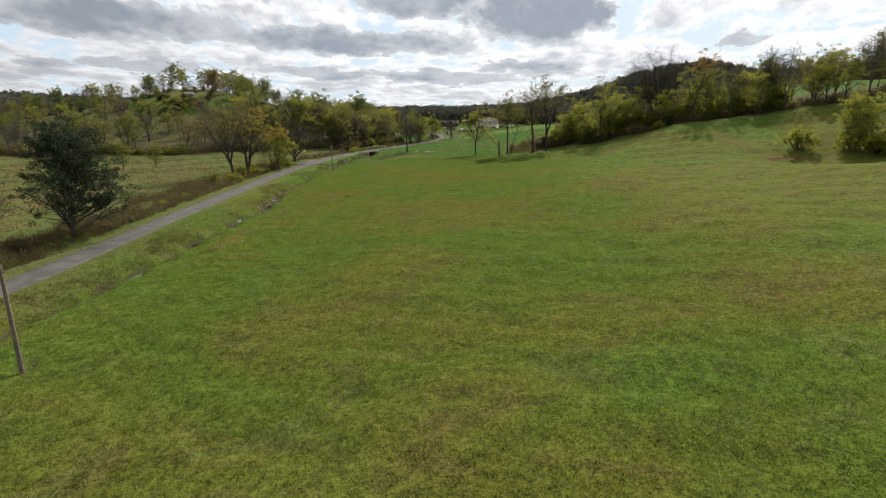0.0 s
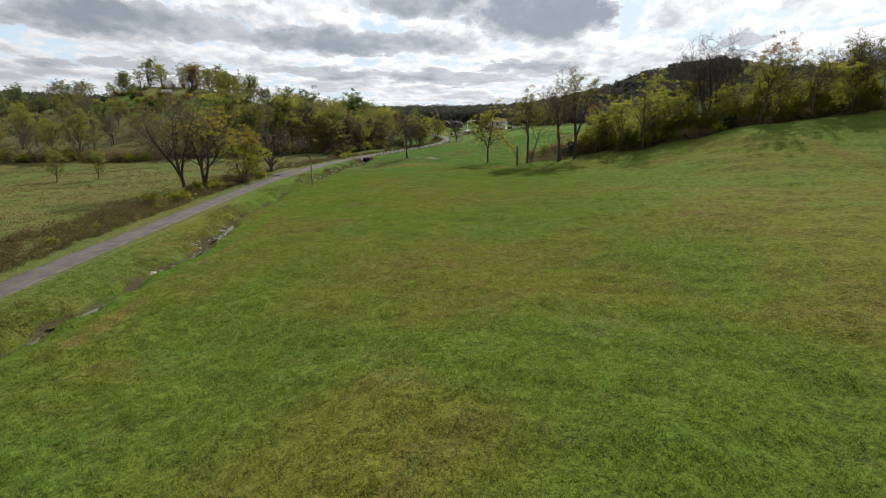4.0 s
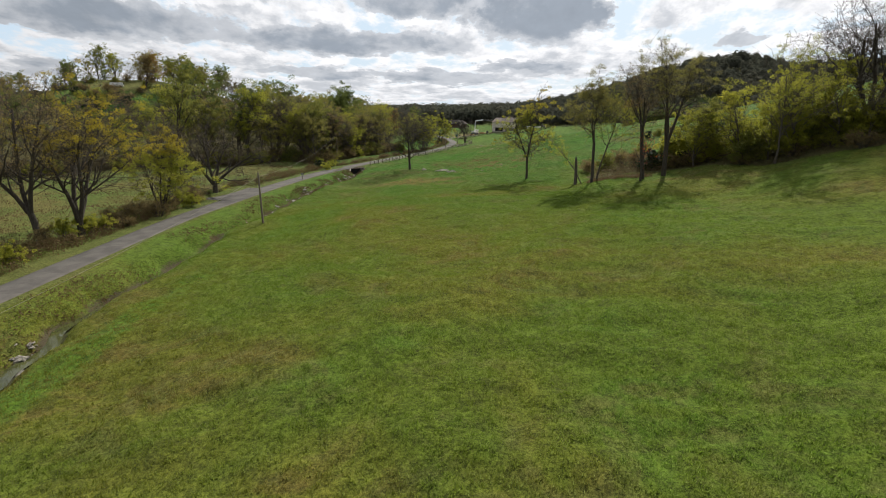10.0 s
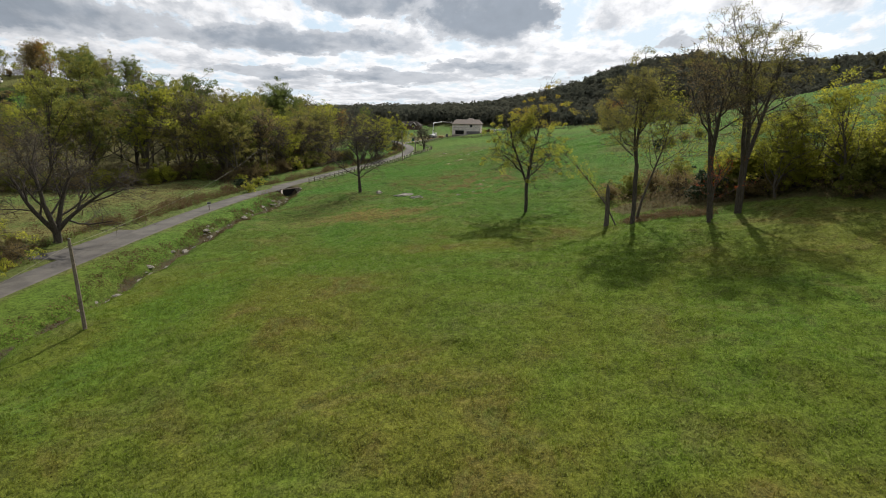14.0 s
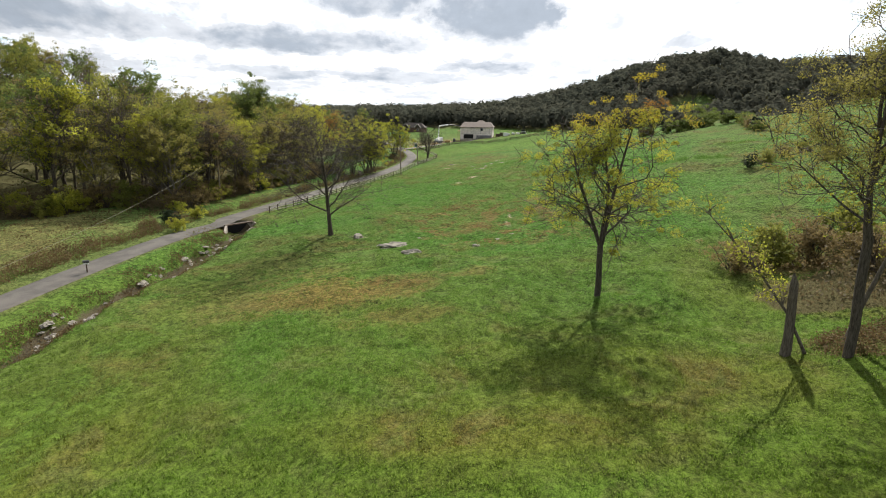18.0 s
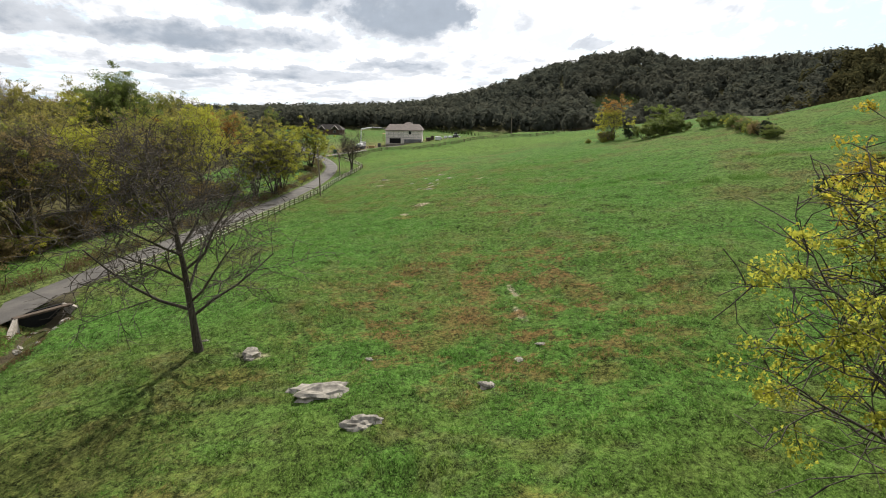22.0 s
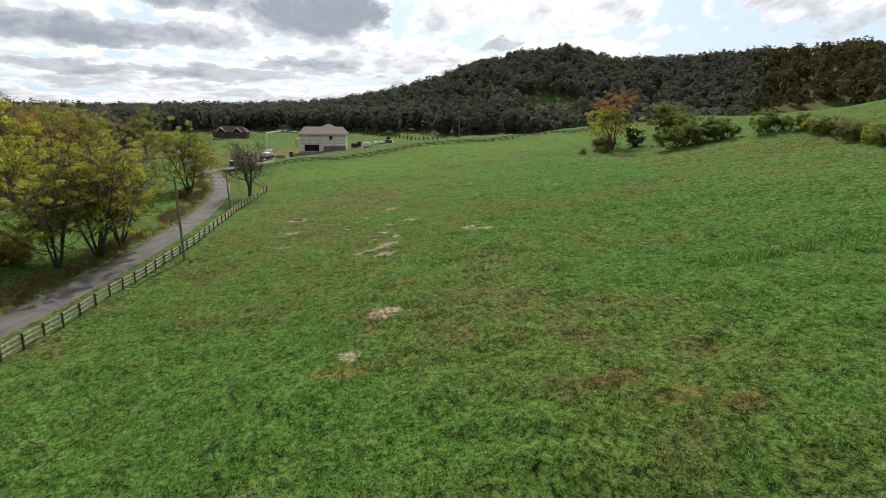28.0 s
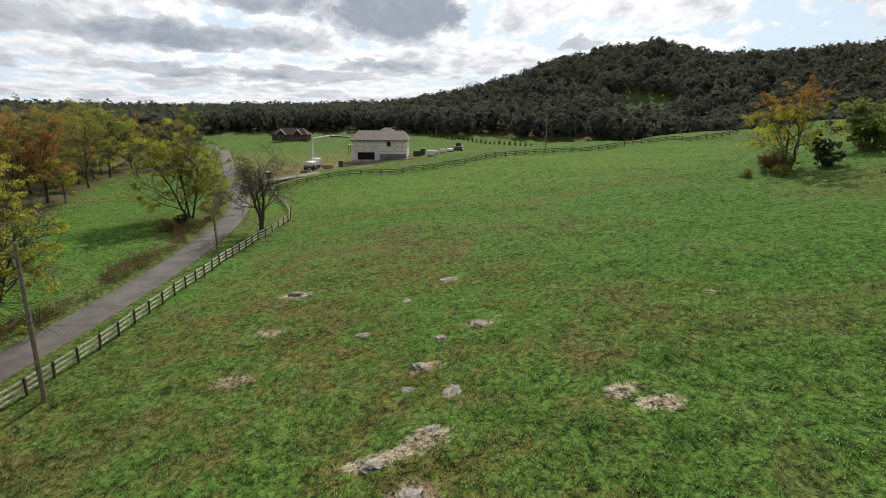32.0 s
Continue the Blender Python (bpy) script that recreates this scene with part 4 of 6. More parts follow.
put(tree("hawthorn_tree", 28, 14.5, 0.24, M["leaf_yg"], M["bark_dark"], "crooked tree with orange and green leaves on the pasture",
         count=19000, size=0.19, puff=(240, 0.6), leaf_from=0.08, simple=True, stems=3, kids=(8, 5, 5), fork=(0.2, 0.2, 0.2), second=(M["leaf_rust"], (0.0, 0.0, 1.0), 8.5),
         bend=(0.14, 0.18, 0.2, 0.25, 0.25)), 75.0, 243.0)

put(tree("thin_tree", 17, 17.0, 0.17, M["leaf_yg"], M["bark_grey"], "thin forked tree beside the broken stump", count=5000, size=0.16, spread=0.2,
         simple=True, kids=(10, 7, 5), fork=(0.45, 0.25, 0.2)), 25.8, 79.4, 30)
put(tree("creeper_snag", 18, 8.5, 0.2, M["leaf_red"], M["bark_dark"], "dead trunk wrapped in scarlet creeper", count=420, size=0.13, spread=0.2,
         simple=True, top=2, kids=(9, 3), fork=(0.25, 0.2)), 32.2, 74.0)

# the broken trunk
snag = Tubes().add([(0, 0, -0.3), (0.05, 0, 1.2), (0.02, 0.06, 3.0), (-0.05, 0.05, 4.6), (-0.12, 0.08, 5.2)], [0.34, 0.28, 0.26, 0.23, 0.05], 9)
put(tagged(new("tree_stump", snag.mesh("tree_stump", M["bark_grey"])), "tall broken-off grey tree stump", "stump"), 22.0, 79.2)

# ---- trees of the woods: a few kinds, repeated ----
WOOD = dict(group="woods", top=2, simple=True, fork=(0.12, 0.2), spread=0.5, kids=(18, 8), up=(0.02, 0.16, 0.06, 0.03, 0.0), bend=(0.08, 0.16, 0.22, 0.25, 0.25))
KIND = {
    "olive": tree("green_woodland_tree", 31, 17.0, 0.26, M["leaf_green"], M["bark_dark"], "woodland tree with olive-green leaves",
                  count=7600, size=0.28, puff=(115, 0.85), leaf_from=0.1, **WOOD),
    "deep": tree("green_woodland_tree", 32, 18.0, 0.28, M["leaf_deep"], M["bark_dark"], "woodland tree with deep green leaves",
                 count=8600, size=0.28, puff=(120, 0.9), leaf_from=0.1, **WOOD),
    "yellow": tree("yellow_woodland_tree", 33, 15.0, 0.22, M["leaf_yg"], M["bark_grey"], "woodland tree with yellow-green leaves",
                   count=5800, size=0.26, puff=(115, 0.75), leaf_from=0.08, **WOOD),
    "dull": tree("yellow_woodland_tree", 37, 16.0, 0.24, M["leaf_wood"], M["bark_grey"], "woodland tree with dull olive-yellow leaves",
                 count=5600, size=0.25, puff=(105, 0.75), leaf_from=0.1, **WOOD),
    "bare": tree("bare_woodland_tree", 34, 17.0, 0.22, M["leaf_brown"], M["bark_grey"], "leafless grey woodland tree", group="woods",
                 count=500, size=0.2, spread=0.5, top=3, kids=(13, 6, 4), fork=(0.3, 0.2, 0.2), stems=2, fork_at=0.24, open_out=0.25),
    "brown": tree("autumn_woodland_tree", 35, 15.5, 0.24, M["leaf_brown"], M["bark_dark"], "woodland tree with withered brown leaves",
                  count=4200, size=0.22, puff=(95, 0.65), leaf_from=0.12, **WOOD),
    "rust": tree("autumn_woodland_tree", 36, 15.0, 0.24, M["leaf_rust"], M["bark_dark"], "woodland tree with rusty orange leaves",
                 count=5600, size=0.25, puff=(105, 0.75), leaf_from=0.1, **WOOD),
}
SHRUB = {
    "s_green": bush("shrub", 41, 2.6, 3.4, M["leaf_green"], "olive-green leafy shrub at the wood's edge", "shrubs", 4600, 0.19),
    "s_yellow": bush("shrub", 42, 2.4, 3.2, M["leaf_yg"], "yellow-green leafy shrub at the edge", "shrubs", 3000, 0.2),
    "s_brown": bush("shrub", 43, 2.6, 3.0, M["leaf_brown"], "brown twiggy shrub with withered leaves", "shrubs", 2200, 0.17, 26),
    "s_deep": bush("shrub", 45, 2.5, 3.4, M["leaf_deep"], "dark green leafy shrub on the pasture", "shrubs", 4200, 0.2),
    "s_dark": bush("shrub", 44, 2.3, 4.2, M["leaf_dark"], "dense dark evergreen shrub among trees", "shrubs", 2600, 0.24),
}
rnd = random.Random(77)
used = set()


def plant(kind, x, y, scale=None, tall=1.0):
    src = KIND.get(kind) or SHRUB[kind]
    sc = scale or rnd.uniform(0.8, 1.2)
    m = pose(x, y, gz(x, y) - 0.05, 0, 0, rnd.uniform(0, 360)) @ Matrix.Diagonal((sc, sc, sc * tall * rnd.uniform(0.92, 1.08), 1))
    if src.name in used:
        c = copy_thing(src, Matrix())
    else:
        c = src
        used.add(src.name)
    c.matrix_basis = m
    return c


def pick(table):
    k = rnd.random() * sum(table.values())
    for name, w in table.items():
        k -= w
        if k <= 0:
            return name
    return name


# the tree row up the slope to the right of the lane
for x, back, kind, sc in ((43, 3, "yellow", 0.75), (49, 6, "yellow", 0.85), (55, 5, "yellow", 0.9), (57, 9, "yellow", 0.8), (60, 17, "yellow", 0.9), (66, 20, "yellow", 0.9),
                          (80, 6, "yellow", 0.8), (85, 3, "bare", 0.9), (88, 8, "yellow", 0.8), (92, 3, "yellow", 0.8), (98, 4, "bare", 1.0), (104, 2, "yellow", 0.8),
                          (110, 8, "olive", 0.8), (117, 3, "bare", 1.05), (124, 6, "yellow", 0.9), (131, 4, "bare", 1.0), (139, 8, "olive", 0.9),
                          (147, 3, "bare", 1.0), (156, 8, "olive", 0.9), (168, 4, "brown", 1.0), (182, 8, "olive", 1.0), (46, 10, "olive", 0.7),
                          (73, 20, "yellow", 0.8), (100, 17, "olive", 0.8), (140, 20, "olive", 0.9), (165, 20, "deep", 0.9), (96, 9, "bare", 1.1), (107, 9, "dull", 0.95),
                          (113, 5, "yellow", 0.85), (121, 10, "bare", 1.1), (128, 9, "dull", 1.0), (135, 10, "yellow", 0.9), (144, 10, "bare", 1.05), (152, 4, "dull", 0.9)):
    plant(kind, x, float(hedge(x)) + back, sc)
put(tree("great_bare_tree", 51, 25.0, 0.55, M["leaf_brown"], M["bark_dark"], "great wide bare tree in the hedgerow", count=700, size=0.18, top=4,
         stems=5, fork_at=0.12, open_out=0.38, kids=(7, 6, 5, 4), fork=(0.3, 0.2, 0.2, 0.1), up=(0.10, 0.10, 0.05, 0.0, 0.0), bend=(0.06, 0.16, 0.22, 0.28, 0.28)), 70.2, 77.0)
put(tree("hedgerow_tree", 53, 20.5, 0.2, M["leaf_yg"], M["bark_grey"], "thin upright tree with loose yellow-green leaves before the hedgerow", count=13000, size=0.13,
         puff=(180, 0.6), leaf_from=0.28, simple=True, kids=(16, 6, 4), fork=(0.3, 0.2, 0.2), up=(0.02, 0.16, 0.06, 0.0), bend=(0.07, 0.16, 0.22, 0.28)), 52.2, 69.8)
# the wood that backs it on the brow
for i in range(30):
    x = 82 + 4.2 * i + rnd.uniform(-2, 2)
    plant(pick({"yellow": 3, "dull": 3, "bare": 3, "olive": 2, "brown": 1}), x, float(hedge(x)) + rnd.uniform(9, 38), rnd.uniform(0.8, 1.05))
# the bright thicket that closes the hedgerow
for i in range(15):
    x = 42.0 + 3.4 * i + rnd.uniform(-0.8, 0.8)
    plant(("yellow", "yellow", "bare", "yellow", "dull")[i % 5], x, float(hedge(x)) + 8.0 + rnd.uniform(-3, 5), rnd.uniform(0.58, 0.78))
for i in range(14):
    x = 43.0 + 4.2 * i + rnd.uniform(-1, 1)
    plant("s_yellow", x, float(hedge(x)) + rnd.uniform(10, 15), rnd.uniform(1.6, 2.2))
for i in range(20):
    x = 41.0 + 3.0 * i
    plant("s_yellow" if i % 3 else "s_green", x, float(hedge(x)) + rnd.uniform(5, 11), rnd.uniform(1.0, 1.5))
put(tree("orange_tree", 52, 21.0, 0.34, M["leaf_green"], M["bark_dark"], "tall tree with a yellow-orange top in the hedgerow", count=9000,
         size=0.22, puff=(110, 0.8), leaf_from=0.35, simple=True, kids=(13, 6, 4), fork=(0.35, 0.25, 0.2), up=(0.02, 0.14, 0.06, 0.0), second=(M["leaf_rust"], (0.0, 0.0, 1.0), 14.5)), 75.5, 60.5)
for i in range(46):
    x = 40 + 118 * (i + rnd.random()) / 46
    plant(pick({"s_green": 1.2, "s_yellow": 1.5, "s_brown": 6, "s_dark": 0.4}), x, float(hedge(x)) + rnd.uniform(0.5, 9), rnd.uniform(0.5, 0.9))
for i in range(16):
    x = 36 + 1.3 * i
    plant(("s_brown", "s_dark", "s_brown", "s_deep")[i % 4], x, 84 + rnd.uniform(-1, 9), rnd.uniform(0.8, 1.15))
for x, y, k, sc in ((27.5, 96, "s_brown", 0.9), (31, 98, "s_green", 1.0), (35, 97, "s_brown", 1.2), (40, 99, "s_green", 1.2), (46, 97, "s_green", 1.3),
                    (52, 140, "s_dark", 0.55), (55, 141, "s_green", 0.6), (59, 143, "s_brown", 0.6), (64, 145, "s_green", 0.5),
                    (79, 240.5, "s_dark", 1.0), (74, 244, "s_green", 0.8), (70, 238, "s_green", 0.45), (66, 240, "s_green", 0.35), (72.5, 242, "s_brown", 0.9),
                    (74, 222.5, "s_deep", 1.3), (77, 219.5, "s_deep", 1.45), (80, 216.5, "s_deep", 1.0), (84.5, 211, "s_deep", 1.1),
                    (96, 250, "s_deep", 2.2), (86, 207, "s_deep", 0.8), (84.5, 203, "s_yellow", 0.75), (83, 200, "s_deep", 0.85), (81.5, 196, "s_brown", 0.8),
                    (80, 193, "s_deep", 0.75), (79, 189.5, "s_yellow", 0.7), (77.5, 186, "s_deep", 0.8), (76, 182.5, "s_brown", 0.85), (74.5, 179, "s_dark", 0.7),
                    (73.5, 176, "s_deep", 0.7)):
    plant(k, x, y, sc)

# the thicket in the gully on the slope
for i in range(16):
    x, y = 82 + rnd.uniform(-1, 26), 9 + rnd.uniform(-4, 9)
    plant("yellow", x, y, rnd.uniform(0.5, 0.75)) if i % 3 else plant("s_yellow", x, y, 1.4)

# the woods across the lane
spots = []
tries = 0
while len(spots) < 340 and tries < 20000:
    tries += 1
    x, y = rnd.uniform(-330, -12), rnd.uniform(55, 380)
    edge = y - float(np.interp(x, EDGE_X, EDGE_Y))
    if not float(wooded(x, y)) or edge < 1.5:
        continue
    depth = min(edge, -(x - float(road_x(y))) - 8)
    if depth > 60 and rnd.random() < 0.3 or math.hypot(x, y - 150) > 300:
        continue
    if min((math.hypot(x - a, y - b) for a, b in spots), default=99) < (4.8 if depth < 25 else 7.2):
        continue
    spots.append((x, y))
    mix = {"olive": 3.4, "deep": 1.3, "dull": 3.8, "yellow": 1.6, "bare": 4.6, "brown": 2.8}
    if y > 190 and x > -75:
        mix = {"olive": 1.6, "dull": 2.5, "yellow": 2.4, "rust": 1.9, "brown": 2.8, "bare": 1.8, "deep": 0.5}
    plant(pick(mix), x, y, rnd.uniform(0.95, 1.25) if x > -82 else rnd.uniform(0.66, 0.95))
for i in range(120):
    s = (i + rnd.random()) / 120
    if s < 0.6:
        x = -330 + 280 * (s / 0.6) ** 0.7
        y = float(np.interp(x, EDGE_X, EDGE_Y)) + rnd.uniform(-1.5, 5)
    else:
        y = 150 + 62 * (s - 0.6) / 0.4
        x = float(road_x(y)) - rnd.uniform(13, 18)
    plant(pick({"s_green": 3, "s_yellow": 1.6, "s_brown": 4.5, "s_dark": 0.35}), x, y, rnd.uniform(0.75, 1.35))
# the first rank of the woods above the verge
for i in range(20):
    y = 148 + 58 * (i + rnd.random()) / 20
    plant(pick({"bare": 7, "dull": 3, "olive": 2.5, "brown": 2, "yellow": 1.2}), float(road_x(y)) - rnd.uniform(15, 23), y, rnd.uniform(0.9, 1.15))
for x, y, k, sc in ((-86, 146, "olive", 1.4), (-79, 152, "dull", 1.5), (-72, 158, "deep", 1.45), (-66, 151, "yellow", 1.5), (-61, 163, "olive", 1.4),
                    (-75, 168, "brown", 1.45), (-92, 158, "yellow", 1.4), (-68, 178, "deep", 1.4), (-56, 157, "bare", 1.3), (-60, 172, "dull", 1.3)):
    plant(k, x, y, sc)
# the autumn wood beyond the strip of lawn
lawn_side = []
while len(lawn_side) < 46:
    y = rnd.uniform(214, 345)
    x = float(road_x(y)) - rnd.uniform(31, 62)
    if min((math.hypot(x - a, y - b) for a, b in lawn_side + spots), default=99) < 5.0:
        continue
    lawn_side.append((x, y))
    plant(pick({"olive": 2, "dull": 3, "yellow": 3.6, "rust": 1.8, "brown": 1.5}), x, y, rnd.uniform(0.75, 1.1))
# the tall poplar, the knoll's trees and the cedars
put(tree("poplar_tree", 61, 25.5, 0.34, M["leaf_deep"], M["bark_dark"], "tall dark green poplar that overtops the woods", count=21000, size=0.3,
         puff=(190, 1.2), leaf_from=0.16, top=2, simple=True, kids=(22, 7), fork=(0.2, 0.2), up=(0.02, 0.3, 0.1, 0, 0)), -50.5, 231.0)
put(tree("oak_tree", 62, 16.0, 0.4, M["leaf_brown"], M["bark_dark"], "round russet-brown oak on the knoll", count=5200, size=0.42, spread=0.7,
         top=2, kids=(14, 9), fork=(0.2, 0.2), second=(M["leaf_rust"], (1.0, 0, 0.3), 7.0)), -138, 225)
for x, y, k, sc in ((-152, 252, "olive", 0.8), (-164, 246, "yellow", 0.8), (-168, 240, "olive", 0.9), (-146, 250, "yellow", 1.0), (-176, 228, "deep", 0.7),
                    (-125, 236, "olive", 0.9), (-118, 228, "deep", 0.9), (-110, 220, "olive", 1.0), (-102, 205, "deep", 1.05), (-130, 250, "yellow", 0.9), (-140, 262, "olive", 0.95),
                    (-158, 258, "dull", 0.9), (-148, 270, "deep", 0.9), (-170, 256, "olive", 0.85), (-133, 240, "olive", 0.8), (-122, 246, "dull", 0.9)):
    plant(k, x, y, sc)
for i in range(60):
    a, r = rnd.uniform(0, 6.28), 30 * math.sqrt(rnd.random())
    x, y = -151 + r * math.cos(a), 214 + 0.95 * r * math.sin(a)
    if math.hypot(x + 150, y - 228) > 9:
        plant(pick({"s_brown": 4, "s_green": 2, "s_yellow": 1, "s_dark": 0.3}), x, y, rnd.uniform(0.6, 1.1))
put(tree("cedar_tree", 63, 16.5, 0.28, M["leaf_dark"], M["bark_dark"], "dense dark evergreen cedar beside the lane", count=40000, size=0.2, puff=(560, 0.75), simple=True,
         top=2, kids=(44, 11), fork=(0.05, 0.15), up=(0, 0.02, 0, 0, 0)), -41.5, -37.0)
put(tree("bare_tree", 64, 12.0, 0.2, M["leaf_brown"], M["bark_grey"], "leafless grey tree leaning beside the cedar", count=100, size=0.15,
         stems=3, kids=(8, 5, 4), lean=(-0.3, 0)), -50.0, -40.0)
for x, y, k, sc in ((-44, -50, "s_yellow", 0.7), (-47, -58, "s_yellow", 0.8), (-43, -45, "s_brown", 0.6), (-46, -66, "s_brown", 0.8), (-44.5, 68, "s_yellow", 0.7), (-45, 58, "s_brown", 0.7),
                    (-44.2, -8, "s_yellow", 0.33), (-45, 2, "s_yellow", 0.3), (-45.5, 20, "s_yellow", 0.35), (-45.5, 50, "s_brown", 0.5), (-37, 131, "s_yellow", 0.6),
                    (-40, 136, "s_dark", 0.6), (-37.5, 141, "s_yellow", 0.6), (-43, 146, "s_yellow", 0.6), (-12.8, 262, "s_dark", 0.5), (-14, 258, "s_brown", 0.6)):
    plant(k, x, y, sc)
for i in range(26):
    y = 22 + 58 * (i + rnd.random()) / 26
    plant(pick({"s_brown": 5, "s_yellow": 1.6, "s_green": 0.8}), float(road_x(y)) - rnd.uniform(5.5, 10.5), y, rnd.uniform(0.42, 0.75))
plant("olive", -92, 58, 0.5)
plant("olive", -84, 62, 0.42)
plant("yellow", -38, 285, 0.6)
plant("rust", -60, 262, 0.9)


# ---- far woods: too many to count ----
def woodland(name, seed, count, mat, from_a, to_a, label):
    g = np.random.default_rng(seed)
    a, r = np.radians(g.uniform(from_a, to_a, count * 4)), g.uniform(285, 760, count * 4)
    x, y = r * np.sin(a), 150 + r * np.cos(a)
    ok = (wooded(x, y) > 0) & (np.abs(x - road_x(y)) > 10)
    ok &= ~((x < -30) & (y < 380) & (r < 300))
    x, y = x[ok][:count], y[ok][:count]
    h = g.uniform(10, 18, len(x))
    per = 64
    base = np.repeat(np.stack([x, y, ground(x, y)], 1), per, 0)
    h = np.repeat(h, per)
    wide = np.repeat(g.uniform(0.27, 0.42, len(x)), per) * h
    q = g.normal(0, 1, (len(base), 3))
    q[:, 2] = np.abs(q[:, 2]) * 1.2 - 0.5
    q /= np.linalg.norm(q, axis=1)[:, None]
    lump = 0.82 + 0.22 * np.sin(q[:, 0] * 5 + base[:, 0]) * np.sin(q[:, 1] * 5 + base[:, 1]) + g.normal(0, 0.05, len(base))
    p = base + np.stack([q[:, 0] * wide * lump, q[:, 1] * wide * lump, h * 0.44 + q[:, 2] * h * 0.56 * lump], 1)
    # each spray of leaves faces out of its crown
    nrm = q + g.normal(0, 0.15, q.shape)
    nrm /= np.linalg.norm(nrm, axis=1)[:, None]
    a = np.cross(nrm, g.normal(0, 1, nrm.shape))
    a /= np.linalg.norm(a, axis=1)[:, None]
    b = np.cross(nrm, a)
    sz = g.uniform(2.4, 4.2, (len(p), 1))
    v = np.stack([p - a * sz * 0.5, p + a * sz * 0.35 + b * sz * 0.42, p + a * sz * 0.3 - b * sz * 0.42], 1)
    f = np.arange(len(p) * 3).reshape(-1, 3)
    return tagged(new(name, mesh_from(name, v.reshape(-1, 3), f, [mat])), label, "woods", kind="stuff")


woodland("far_woods", 91, 7600, M["far_leaf"], -75, 47, "dark green woods on the far ridges")
woodland("autumn_woods", 92, 1300, M["far_autumn"], 45, 85, "autumn-coloured woods on the far ridge")


# ---- fences ----
POST = bm_mesh("post", box_data((0.15, 0.15, 1.75), (0, 0, 0.35), 0.015), M["wood_post"])


def fence(name, pts, label, gap=2.44, rails=(0.32, 0.68, 1.06), height=1.22, mat="rail"):
    """Posts along a line with boards between them, each a part."""
    pts = [Vector(p) for p in pts]
    walkers, carry = [], 0.0
    for a, b in zip(pts, pts[1:]):
        ln = (b - a).length
        s = carry
        while s < ln:
            walkers.append(a.lerp(b, s / ln))
            s += gap
        carry = s - ln
    ob = thing(name, walkers[0].x, walkers[0].y, gz(*walkers[0][:2]), label, "fence")
    inv = ob.matrix_world.inverted()
    rg = random.Random(len(walkers))
    unit = bm_mesh("rail", box_data((1.0, 0.035, 0.14), (0.5, 0, 0)), M[mat])
    prev = None
    for p in walkers:
        q = Vector((p.x, p.y, gz(p.x, p.y)))
        o = new("post", POST)
        o.parent = ob
        o.matrix_basis = inv @ pose(q.x, q.y, q.z, rg.uniform(-2, 2), rg.uniform(-2, 2), rg.uniform(-6, 6)) @ Matrix.Diagonal((1, 1, height / 1.22, 1))
        if prev is not None:
            d = q - prev
            for h in rails:
                r = new("rail", unit)
                r.parent = ob
                r.matrix_basis = inv @ (Matrix.Translation(prev + Vector((0, 0, h + rg.uniform(-0.02, 0.02))))
                                        @ d.to_track_quat("X", "Z").to_matrix().to_4x4() @ Matrix.Translation((0, 0.09, 0))
                                        @ Matrix.Diagonal((d.length + 0.04, 1, 1, 1)))
        prev = q
    return ob


lane_side = [(float(road_x(y)) + o, y, 0) for y, o in ((146, 3.6), (156, 4.6), (170, 5.2), (185, 5.2), (200, 5.2), (215, 5.4), (230, 5.4), (244, 5.6),
                                                       (252, 6.6), (259, 8.4), (265, 9.6))]
fence("roadside_fence", lane_side + [(2.8, 272, 0), (0.8, 284, 0), (-2.5, 297, 0)], "weathered brown three-board fence along the lane")
fence("pasture_fence", [(-4.2, 299, 0), (3, 303.5, 0), (14, 305, 0), (27.4, 304.5, 0), (43.7, 301.5, 0), (65.5, 303, 0), (90, 306, 0), (117, 309, 0)],
      "dark three-board fence across the top of the pasture", mat="wood_post")
fence("garden_fence", [(-42, 196, 0), (-37, 204, 0), (-33, 212, 0)], "short old board fence beyond the lane")


# ---- poles and wires ----
def utility_pole(x, y, h, lean=(0, 0), fittings=True, label="brown timber utility pole"):
    ob = thing("utility_pole", x, y, gz(x, y), label + (" beside the lane" if fittings else " in the meadow"), "pole", "utility poles")
    part("shaft", Tubes().add([(0, 0, -0.5), (lean[0] * 0.5, lean[1] * 0.5, h * 0.5), (lean[0], lean[1], h)], [0.16, 0.14, 0.11], 10).mesh("shaft", M["pole"]), ob)
    part("cap", Tubes().add([(lean[0], lean[1], h), (lean[0], lean[1], h + 0.05)], [0.11, 0.02], 10).mesh("cap", M["steel"]), ob)
    part("bracket", Tubes().add([(lean[0] - 0.2, lean[1], h - 0.5), (lean[0] + 0.2, lean[1], h - 0.5)], [0.03, 0.03], 6).mesh("bracket", M["steel"]), ob)
    return Vector((x + lean[0], y + lean[1], gz(x, y) + h - 0.5))


